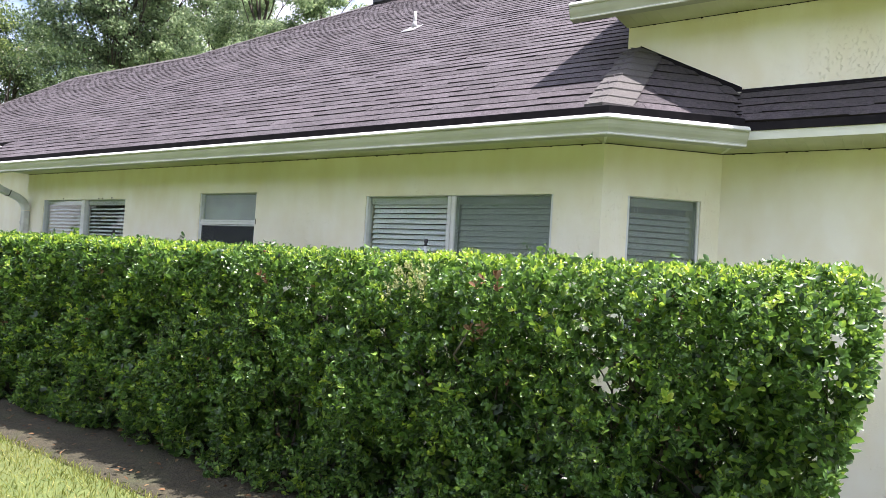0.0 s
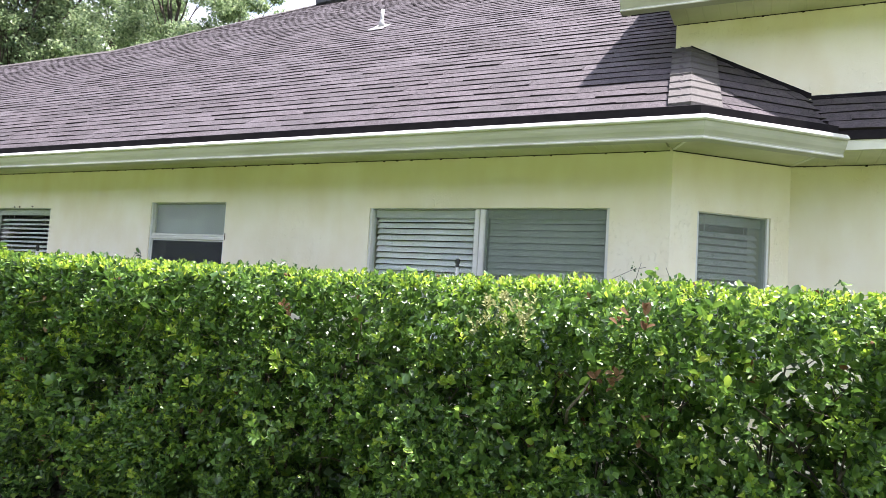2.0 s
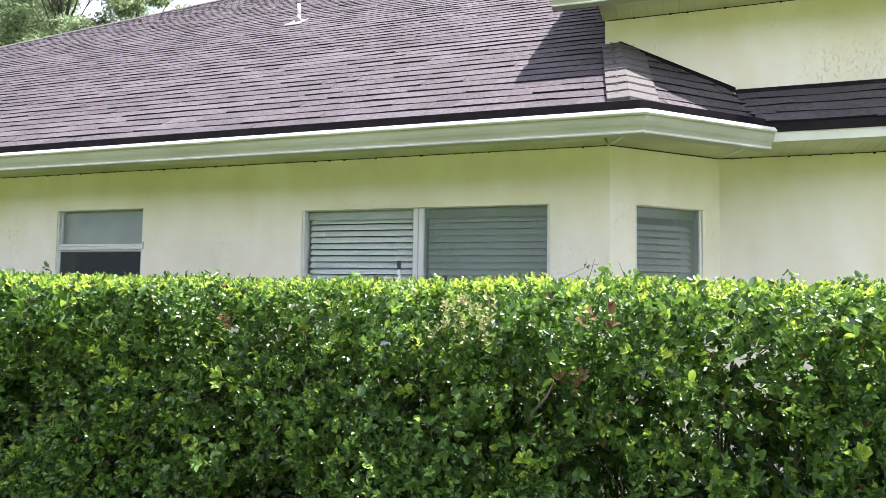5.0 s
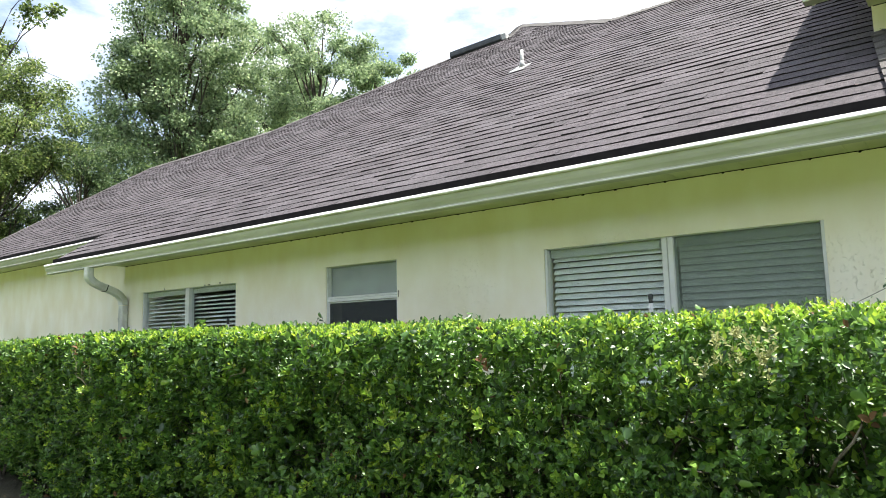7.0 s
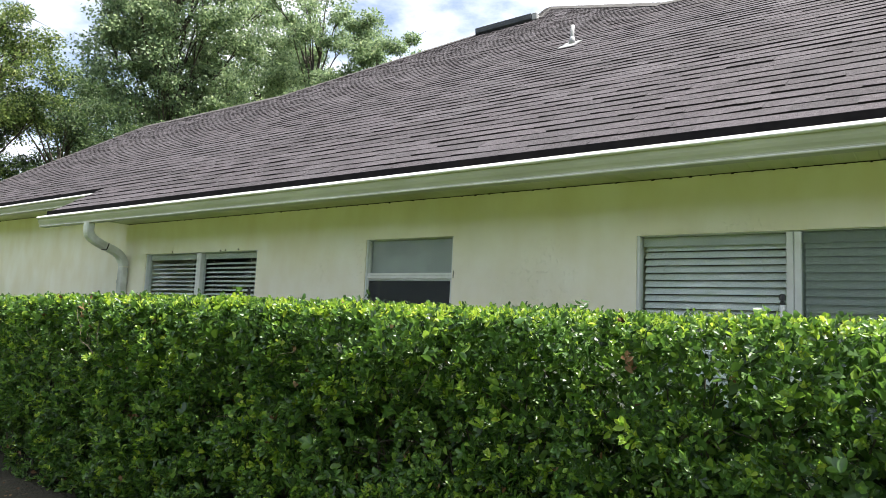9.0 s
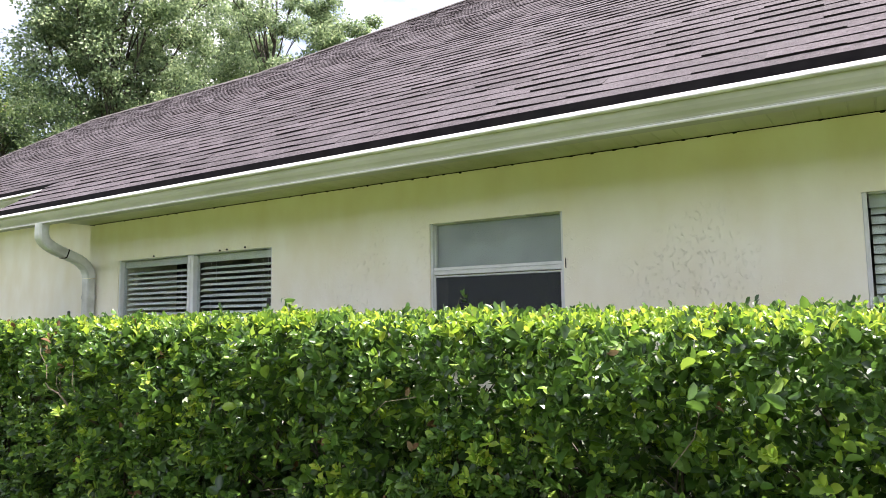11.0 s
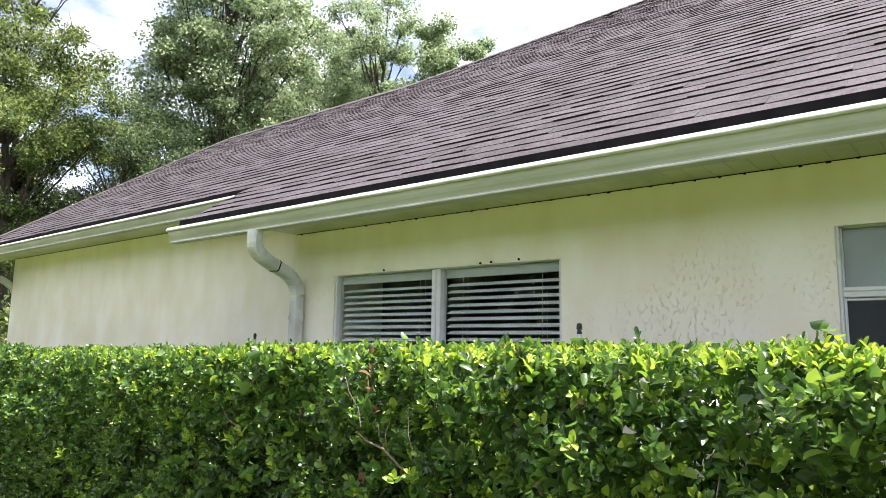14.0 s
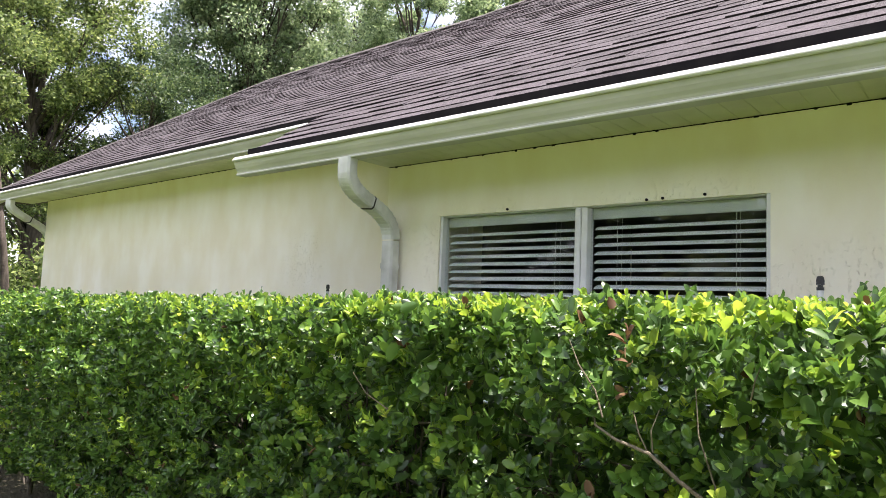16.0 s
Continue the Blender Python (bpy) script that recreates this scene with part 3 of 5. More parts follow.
def downspout(top, knee, heel, foot, turn):
    first = [Vector(top)] + bend(top, knee, heel, n=9, cut=0.46)
    second = bend(knee, heel, Vector(heel) + Vector((0, 0, -0.30)), n=8, cut=0.42)
    pipe = part("downspout", square_pipe([second[-1] - Vector((0, 0, 0.01)), Vector(foot)], 0.100, 0.076, turn), DOWNPIPE, house, "white rectangular metal downspout")
    part("elbow", square_pipe(first + second, 0.103, 0.079, turn), DOWNPIPE, pipe, "crimped white downspout elbow")
    run = first + second
    for a, b in zip(run[1:], run[2:]):
        if (b - a).length < 0.09:
            part("crimp", square_pipe([a.lerp(b, 0.3), a.lerp(b, 0.55)], 0.107, 0.083, turn), DOWNPIPE, pipe)
    a, b = first[-2], first[-1]
    part("joint_gap", square_pipe([b.lerp(a, 0.1), b.lerp(a, -0.12)], 0.1036, 0.085, turn), DRIP, pipe, "dark open seam between the elbows")
    z = second[-1].z - 0.17
    t = (z - second[-1].z) / (foot[2] - second[-1].z)
    mid = second[-1].lerp(Vector(foot), t)
    part("strap", square_pipe([mid + Vector((0, 0, 0.016)), mid - Vector((0, 0, 0.016))], 0.108, 0.084, turn), DOWNPIPE, pipe)
    return pipe


downspout((-0.287, -0.508, 2.375), (-0.290, -0.508, 2.205), (-0.360, -0.052, 2.070), (-0.360, -0.052, 0.06), (1, 0, 0))
downspout((-7.72, 0.060, LEFT_Z - 0.115), (-7.73, 0.062, LEFT_Z - 0.24), (-7.93, 0.66, 2.37), (-7.93, 0.66, 0.06), (0.95, 0.3, 0))


# ---- windows ----
def screen_material(name, colour, see):
    m = bpy.data.materials.new(name)
    m.use_nodes = True
    n, l = m.node_tree.nodes, m.node_tree.links
    out, tr, df, mx = n["Material Output"], n.new("ShaderNodeBsdfTransparent"), n.new("ShaderNodeBsdfDiffuse"), n.new("ShaderNodeMixShader")
    df.inputs["Color"].default_value = (*colour, 1)
    mx.inputs["Fac"].default_value = 1 - see
    l.new(tr.outputs["BSDF"], mx.inputs[1])
    l.new(df.outputs["BSDF"], mx.inputs[2])
    l.new(mx.outputs["Shader"], out.inputs["Surface"])
    return m


SCREEN = screen_material("insect_screen", (0.20, 0.255, 0.21), 0.72)
SCREEN_DARK = screen_material("dark_insect_screen", (0.075, 0.082, 0.085), 0.42)
FROST = material("obscure_glass_backing", (0.34, 0.37, 0.36), 0.35, second=(0.25, 0.28, 0.27), scale=3.0, third=(0.45, 0.50, 0.50), third_scale=4.0, third_amount=0.6)


def pane(x0, x1, z0, z1, y, parent, name="pane", mat=None, thick=0.004):
    p = part(name, box(x0, x1, y, y + thick, z0, z1), mat or GLASS, parent)
    p.visible_shadow = False
    return p


def frame_ring(x0, x1, z0, z1, y0, y1, face, head=None):
    """Four frame members butted into one ring."""
    bm = bmesh.new()
    h = head or face
    add_box(bm, x0, x0 + face, y0, y1, z0, z1, 0.003)
    add_box(bm, x1 - face, x1, y0, y1, z0, z1, 0.003)
    add_box(bm, x0 + face + 0.0005, x1 - face - 0.0005, y0 + 0.006, y1, z1 - h, z1, 0.003)
    add_box(bm, x0 + face + 0.0005, x1 - face - 0.0005, y0, y1, z0, z0 + face, 0.003)
    return bm


def paired_window(w, h, split, screens, label):
    """Two lights side by side under one head; local x from 0, z from 0, outer wall face at y = 0."""
    win = part("window", frame_ring(0, w, 0, h, 0.008, 0.075, 0.019, 0.006), VINYL, house, label)
    if split:
        part("mullion", box(split - 0.037, split - 0.0015, 0.004, 0.075, 0.001, h - 0.0065, 0.004), VINYL, win)
        part("mullion", box(split + 0.0015, split + 0.037, 0.004, 0.075, 0.001, h - 0.0065, 0.004), VINYL, win)
        bays = ((0.0195, split - 0.038), (split + 0.038, w - 0.0195))
    else:
        bays = ((0.0195, w - 0.0195),)
    for (a, b), screened in zip(bays, screens):
        pane(a, b, 0.020, h - 0.007, 0.045, win)
        part("meeting_rail", box(a, b, 0.030, 0.044, h * 0.47, h * 0.47 + 0.035, 0.003), VINYL, win)
        if screened:
            s = part("insect_screen", box(a, b, 0.022, 0.0225, 0.034, h - 0.007), SCREEN, win, "grey insect screen")
            s.visible_shadow = False
    part("sill", box(-0.03, w + 0.03, -0.035, 0.006, -0.045, -0.001, 0.006), STUCCO, win)
    return win


def slat_mesh(length):
    bm = bmesh.new()
    rows = []
    for k, (y, z) in enumerate(((-0.025, -0.0012), (-0.012, 0.0004), (0.0, 0.0010), (0.012, 0.0004), (0.025, -0.0012))):
        rows.append([bm.verts.new((x, y, z)) for x in (0, length)])
    low = [[bm.verts.new(v.co - Vector((0, 0, 0.0028))) for v in r] for r in rows]
    for a, b in zip(rows, rows[1:]):
        bm.faces.new((a[0], a[1], b[1], b[0]))
    for a, b in zip(low, low[1:]):
        bm.faces.new((b[0], b[1], a[1], a[0]))
    bm.faces.new((rows[0][1], rows[0][0], low[0][0], low[0][1]))
    bm.faces.new((rows[-1][0], rows[-1][1], low[-1][1], low[-1][0]))
    return link_mesh("slat", bm, BLIND)


def window_blind(base, x0, x1, top, bottom, tilt, first, label, pitch=0.0436, drop=0.062):
    """A slatted blind inside the opening; base is the pose of the window's lower corner."""
    blind = thing("window_blind", label, "window blind", "blinds in the windows")
    blind.matrix_basis = base
    part("valance", box(x0, x1, 0.055, 0.065, top - drop, top - 0.002, 0.004), VALANCE, blind, "valance greyed for the dim window head")
    part("headrail", box(x0, x1, 0.067, 0.115, top - 0.055, top - 0.004, 0.003), BLIND, blind)
    me = slat_mesh(x1 - x0 - 0.012)
    z = first
    rng = random.Random(round(x0 * 100) + round(top * 1000))
    while z > bottom + 0.05:
        s = new("slat", me)
        s.parent = blind
        s.matrix_basis = pose(x0 + 0.006, 0.090, z, tilt + rng.uniform(-1.5, 1.5), rng.uniform(-0.08, 0.08), 0)
        z -= pitch
    part("bottom_rail", box(x0 + 0.006, x1 - 0.006, 0.068, 0.112, bottom + 0.012, bottom + 0.03, 0.004), BLIND, blind)
    for f in (0.16, 0.84):
        x = x0 + f * (x1 - x0)
        for y in (0.064, 0.116):
            part("ladder_cord", tube([(x, y, bottom + 0.03), (x, y, top - 0.056)], 0.0012, 5), BLIND, blind)
    return blind


wa = paired_window(1.88, HEAD - 0.95, 0.962, (False, False), "paired white vinyl window under the eave")
wa.matrix_basis = pose(0, 0, 0.95)
wc = paired_window(7.255 - 5.508, HEAD - 0.95, 0.875, (False, True), "paired white vinyl window with one screened light")
wc.matrix_basis = pose(5.508, 0, 0.95)
wd = paired_window(0.54, HEAD - 0.95, None, (True,), "single white vinyl window in the angled bay wall")
wd.matrix_basis = pose(WALL_R, 0, 0, 0, 0, math.degrees(BAY_ANGLE)) @ pose(0.19, 0, 0.95)
H = HEAD - 0.95
for base, x0, x1, tilt, first, label in (
        (pose(0, 0, 0.95), 0.023, 0.922, 26, 1.020, "white slatted blind with half-open slats"),
        (pose(0, 0, 0.95), 1.002, 1.857, 25, 1.024, "white slatted blind with half-open slats"),
        (pose(5.508, 0, 0.95), 0.023, 0.836, 52, 1.060, "white slatted blind with nearly closed slats"),
        (pose(5.508, 0, 0.95), 0.914, 1.724, 55, 1.058, "white slatted blind dimmed behind a screen"),
        (pose(WALL_R, 0, 0, 0, 0, math.degrees(BAY_ANGLE)) @ pose(0.19, 0, 0.95), 0.023, 0.517, 42, 1.010, "white slatted blind dimmed behind a screen")):
    window_blind(base, x0, x1, H - 0.004, 0.03, tilt, first, label)

# the single-hung window: obscured upper sash, screened lower sash
bw, bh = 0.87, 0.83
wb = part("window", frame_ring(0, bw, 0, bh, 0.008, 0.075, 0.015, 0.004), VINYL, house, "small single-hung window with obscured upper sash")
wb.matrix_basis = pose(3.245, 0, 1.30)
rail = bh - 0.292
part("upper_sash", frame_ring(0.0155, bw - 0.0155, rail - 0.014, bh - 0.0045, 0.030, 0.060, 0.007, 0.003), VINYL, wb)
part("meeting_rail", box(0.0155, bw - 0.0155, 0.012, 0.0295, rail - 0.024, rail + 0.002, 0.003), VINYL, wb)
part("meeting_rail", box(0.0155, bw - 0.0155, 0.016, 0.0295, rail + 0.004, rail + 0.022, 0.003), VINYL, wb)
pane(0.0225, bw - 0.0225, rail, bh - 0.008, 0.042, wb, mat=OBSCURE_GLASS)
part("obscured_panel", box(0.0230, bw - 0.0230, 0.056, 0.0598, rail, bh - 0.008), FROST, wb, "cloudy obscured glass")
part("lower_sash", frame_ring(0.0155, bw - 0.0155, 0.0155, rail - 0.026, 0.018, 0.050, 0.012), VINYL, wb)
pane(0.028, bw - 0.028, 0.028, rail - 0.0385, 0.040, wb)
s = part("insect_screen", box(0.028, bw - 0.028, 0.026, 0.0265, 0.028, rail - 0.0385), SCREEN_DARK, wb, "dark insect screen")
part("sill", box(-0.03, bw + 0.03, -0.035, 0.006, -0.045, -0.001, 0.006), STUCCO, wb)
part("alarm_stub", box(bw + 0.012, bw + 0.016, -0.007, -0.0005, rail - 0.02, rail + 0.035, 0.001), DRIP, wb)

# shutter anchors over the window heads
for i, (x, z) in enumerate(((0.50, 2.092), (1.32, 2.088), (1.40, 2.090), (1.60, 2.094))):
    a = part("shutter_anchor", tube([(x, -0.008, z), (x, 0.002, z)], 0.007, 8), DRIP, house)


# ---- shingles ----
EXPOSURE, TAB = 0.143, 0.305
LIFTS = (0.005, 0.007, 0.009, 0.011, 0.013)
SKEWS = (-0.004, 0.0, 0.004)


def tab_coords(width, up, lift, other, skew=0.0):
    """A tab in its own plane: x along the course, y up the slope, z off the roof; six corners of a wedge, its lower edge askew."""
    return [(0, -skew, lift), (width, skew, other), (width, up, 0.001), (0, up, 0.001), (0, 0.003 - skew, -0.004), (width, 0.003 + skew, -0.004)]


TAB_FACES = [(0, 1, 2, 3), (4, 5, 1, 0), (0, 3, 4), (1, 5, 2)]


def slope_frame(origin, along, up):
    a, u = Vector(along).normalized(), Vector(up).normalized()
    return Matrix((a, u, a.cross(u))).transposed().to_4x4(), Vector(origin)


def shingle_field(origin, along, up, bounds, courses, rng, skip=None):
    """Tabs as plain vertex and face lists. bounds(k) gives the start and end of course k along the field."""
    turn, o = slope_frame(origin, along, up)
    verts, faces = [], []
    for k in range(courses):
        lim = bounds(k)
        if not lim or lim[1] - lim[0] < 0.05:
            continue
        a = lim[0] - ((k * 0.5) % 1) * TAB + rng.uniform(-0.02, 0.02)
        while a < lim[1]:
            w = TAB
            x0, x1 = max(a, lim[0]), min(a + w, lim[1])
            if x1 - x0 > 0.02 and not (skip and skip(k, x0, x1)):
                lift, other = rng.choice(LIFTS), rng.choice(LIFTS)
                dy = rng.uniform(-0.005, 0.005)
                n = len(verts)
                verts += [tuple(turn @ (Vector((x0 + c[0], k * EXPOSURE + dy + c[1], c[2]))) + o) for c in tab_coords(x1 - x0, EXPOSURE * 1.15, lift, other, rng.choice(SKEWS))]
                faces += [tuple(n + i for i in f) for f in TAB_FACES]
            a += w
    return verts, faces


def plain_mesh(name, verts, faces, mat, parent, label="", kind="stuff"):
    me = bpy.data.meshes.new(name)
    me.from_pydata(verts, [], faces)
    me.materials.append(mat)
    if mat is SHINGLE:
        me.materials.append(ASPHALT)
        me.polygons.foreach_set("material_index", np.tile((0, 1, 0, 0), len(faces) // 4).astype(np.int32))
    ob = new(name, me)
    ob.parent = parent
    return tagged(ob, label=label, kind=kind)


ASPHALT = material("bare_asphalt_edge", (0.022, 0.019, 0.020), 0.9, second=(0.026, 0.022, 0.023), scale=60, spec=0.1)
rng = random.Random(5)
COS = 1 / math.sqrt(1 + SLOPE * SLOPE)
DY = EXPOSURE * COS
FIELD_Y = EAVE_Y + 0.040


NEAR_ROWS = 8


def between(a, b, y):
    return a[0] + (b[0] - a[0]) * (y - a[1]) / (b[1] - a[1])


def main_bounds(k):
    y = FIELD_Y + k * DY
    left = -1.36 if y < 0.05 else between((RAKE - 0.02, 0.1), GABLE, y)
    right = 7.76 - 0.13 * (y - EAVE_Y) / 1.09 if y < 0.62 else 7.53
    if y > NOTCH[1]:
        right = between(NOTCH, PEAK, y)
    if y > FOOT[1]:
        left = between(FOOT, GABLE, y) if y < FOOT[1] + 0.1 else between(FOOT, VENT_L, y)
    if y > VENT_L[1]:
        left = between(VENT_L, VENT_R, y) if y < VENT_R[1] else between(VENT_R, PEAK, y)
    return (left, right) if y < PEAK[1] else None


roof = plain_mesh("roof", *shingle_field((0, FIELD_Y, roof_z(FIELD_Y)), (1, 0, 0), (0, 1, SLOPE), main_bounds, 74, rng,
                                         lambda k, a, b: k < NEAR_ROWS), SHINGLE, house, "weathered brown asphalt shingle roof")
BAY_A, BAY_B = Vector((7.765, -0.455, 2.548)), Vector((8.465, 0.175, 2.548))
bay_along = (BAY_B - BAY_A).normalized()
bay_in = Vector((-bay_along.y, bay_along.x, 0))
BAY_SLOPE = 0.80
bay_up = (bay_in + Vector((0, 0, BAY_SLOPE))).normalized()
BAY_W = (BAY_B - BAY_A).length


def bay_bounds(k):
    d = k * EXPOSURE / math.sqrt(1 + BAY_SLOPE ** 2)
    top = Vector((HIP_TOP[0], HIP_TOP[1], 0)) - BAY_A
    low = Vector((8.34, 0.62, 0)) - BAY_A
    dt, dl = top.dot(bay_in), low.dot(bay_in)
    a = top.dot(bay_along) * d / dt
    b = BAY_W + (low.dot(bay_along) - BAY_W) * d / dl
    if d > dl:
        b = low.dot(bay_along) + (top.dot(bay_along) - low.dot(bay_along)) * (d - dl) / (dt - dl)
    later = d + EXPOSURE / math.sqrt(1 + BAY_SLOPE ** 2)
    if later > dl:
        b = min(b, low.dot(bay_along) + (top.dot(bay_along) - low.dot(bay_along)) * min(1, (later - dl) / (dt - dl)) + 0.05)
    return a, max(a, b)


part("wall_flashing", prism([(HIP_TOP[0], 0.612, HIP_TOP[2] - 0.04), (HIP_TOP[0], 0.612, HIP_TOP[2] + 0.03), (8.36, 0.612, 2.898), (8.36, 0.612, 2.82)], (0, 0.006, 0)), DRIP, house, "dark step flashing against the wall")
part("roof_deck", prism([BAY_A + Vector((0, 0, -0.006)), BAY_B + Vector((0, 0, -0.006)), Vector((8.34, 0.62, 2.868)), Vector((HIP_TOP[0], HIP_TOP[1], HIP_TOP[2] - 0.03))], (0, 0, -0.05)), FELT, house)
SKIRT_SLOPE = 0.67


def skirt_bounds(k):
    return 8.44 - 0.16 * min(1, k / 4.5), 16.0


plain_mesh("roof_slope", *shingle_field((0, 0.130, 2.537), (1, 0, 0), (0, 1, SKIRT_SLOPE), skirt_bounds, 5, rng, lambda k, a, b: a < 9.6), SHINGLE, roof)
part("roof_deck", prism([(8.47, 0.14, 2.532), (16.0, 0.14, 2.532), (16.0, 0.618, 2.858), (8.34, 0.618, 2.858)], (0, 0, -0.04)), FELT, house)
part("wall_flashing", sweep([(0.0, -0.03), (0.03, -0.03), (0.010, 0.014), (0.0, 0.016)], [(8.36, 0.617), (16.0, 0.617)], 2.868), DRIP, house)
plain_mesh("roof_slope", *shingle_field((0, 0.235, UP_Z + 0.06), (1, 0, 0), (0, 1, SLOPE), lambda k: (7.225, 16.0), 36, rng), SHINGLE, roof)
part("roof_deck", prism([(7.23, 0.24, UP_Z + 0.055), (16.0, 0.24, UP_Z + 0.055), (16.0, 4.6, UP_Z + 0.055 + 4.36 * SLOPE), (7.23, 4.6, UP_Z + 0.055 + 4.36 * SLOPE)], (0, 0, -0.04)), FELT, house)
part("roof_back", prism([(7.23, 4.6, UP_Z + 0.05 + 4.36 * SLOPE), (16.0, 4.6, UP_Z + 0.05 + 4.36 * SLOPE), (16.0, 9.6, 3.0), (7.23, 9.6, 3.0)], (0, 0, -0.04)), FELT, house)


def cap_run(points, left, right, rng, lift=0.023):
    """Bent cap shingles along a hip or ridge; left and right reach down the two slopes from the line."""
    verts, faces = [], []
    a, b = Vector(points[0]), Vector(points[1])
    n = int((b - a).length / 0.145)
    d = (b - a).normalized()
    l, r = Vector(left), Vector(right)
    up = Vector((0, 0, 1))
    for k in range(n + 1):
        p = a + d * (k * 0.145 + rng.uniform(-0.005, 0.005))
        q = p + d * 0.165
        if (q - a).length > (b - a).length + 0.05:
            q = b
        i = len(verts)
        h = lift + rng.uniform(0, 0.005)
        cross = ((l, 0.0), (l * 0.45, 0.004), (Vector(), 0.008), (r * 0.45, 0.004), (r, 0.0))
        verts += [tuple(p + o + up * (h + c)) for o, c in cross] + [tuple(q + o + up * (0.014 + c)) for o, c in cross] + [tuple(p + o - up * 0.004) for o, c in cross]
        faces += [tuple(i + j for j in f) for f in [(j, j + 1, j + 6, j + 5) for j in range(4)] + [(j + 10, j + 11, j + 1, j) for j in range(4)]]
    return verts, faces


hv, hf = cap_run([(7.765, -0.46, 2.556), HIP_TOP], (-0.12, 0, 0.002), bay_along * 0.20, rng)
for k in range(len(hv) // 15):
    plain_mesh("cap_shingle", hv[k * 15:k * 15 + 15], hf[:8], CAP, roof, "", "")
yd = 0.13
ridges = [((NOTCH[0], NOTCH[1]), (7.6, NOTCH[1] - 0.2)), ((RAKE - 0.02, 0.1), GABLE), *zip(SKYLINE, SKYLINE[1:])]
for a, b in ridges:
    p, q = Vector(crest(a)), Vector(crest(b))
    side = Vector((p.y - q.y, q.x - p.x, 0)).normalized() * yd
    if side.y < 0:
        side = -side
    plain_mesh("ridge_cap", *cap_run([p, q], Vector((-side.x, -side.y, -side.y * SLOPE)), Vector((side.x, side.y, -abs(side.y) * SLOPE * 0.6)), rng, 0.018), CAP, roof)
part("roof_back", prism([(NOTCH[0], NOTCH[1] + 0.02, roof_z(NOTCH[1]) - 0.02), (7.6, NOTCH[1] - 0.18, roof_z(NOTCH[1]) - 0.15), (7.6, 9.4, 2.8), (NOTCH[0], 9.4, 2.8)], (0, 0, -0.05)), FELT, house)

# plumbing vent and ridge vent
vx, vy = 3.50, 3.12
vz = roof_z(vy)
LEAD = material("grey_lead_flashing", (0.34, 0.34, 0.34), 0.6, second=(0.24, 0.24, 0.24), scale=25, third=(0.50, 0.50, 0.49), third_scale=6)
vent = part("vent_pipe", tube([(vx, vy, vz - 0.02), (vx, vy, vz + 0.235)], 0.023, 14), LEAD, house, "grey lead-covered plumbing vent pipe", smooth=True)
part("flashing", prism([(vx - 0.11, vy - 0.17, roof_z(vy - 0.17) + 0.018), (vx + 0.09, vy - 0.17, roof_z(vy - 0.17) + 0.018), (vx + 0.09, vy + 0.08, roof_z(vy + 0.08) + 0.018), (vx - 0.11, vy + 0.08, roof_z(vy + 0.08) + 0.018)], (0, 0, -0.012)), LEAD, vent)
part("collar", tube([(vx, vy, vz - 0.01), (vx, vy, vz + 0.05), (vx, vy, vz + 0.09)], [0.048, 0.034, 0.026], 14), LEAD, vent, smooth=True)
VENT_METAL = material("dark_vent_metal", (0.030, 0.034, 0.038), 0.5, metal=0.3, second=(0.05, 0.055, 0.06), scale=8)
vent_run = math.hypot(VENT_R[0] - VENT_L[0], VENT_R[1] - VENT_L[1])
rv = part("ridge_vent", box(0.0, vent_run - 0.1, -0.13, 0.13, -0.05, 0.085, 0.012), VENT_METAL, house, "long dark metal ridge vent")
rise = roof_z(VENT_R[1]) - roof_z(VENT_L[1])
rv.matrix_basis = pose(*crest(VENT_L), 0, 0, math.degrees(math.atan2(VENT_R[1] - VENT_L[1], VENT_R[0] - VENT_L[0]))) @ pose(0, 0, 0, 0, -math.degrees(math.atan2(rise, vent_run)), 0)
part("end_flashing", box(vent_run - 0.098, vent_run, -0.12, 0.12, -0.05, 0.08, 0.01), LEAD, rv)
part("louvre", box(0.01, vent_run - 0.11, -0.145, -0.132, -0.03, 0.03, 0.003), VENT_METAL, rv)


# ---- leaves ----
def quads(name, v, mat, parent, label, kind):
    """One mesh of loose four-cornered leaves."""
    n = len(v)
    me = bpy.data.meshes.new(name)
    me.vertices.add(n * 4)
    me.vertices.foreach_set("co", v.reshape(-1))
    me.loops.add(n * 4)
    me.loops.foreach_set("vertex_index", np.arange(n * 4, dtype=np.int32))
    me.polygons.add(n)
    me.polygons.foreach_set("loop_start", np.arange(0, n * 4, 4, dtype=np.int32))
    me.polygons.foreach_set("loop_total", np.full(n, 4, dtype=np.int32))
    me.update(calc_edges=True)
    me.materials.append(mat)
    ob = new(name, me)
    ob.parent = parent
    return tagged(ob, label=label, kind=kind)


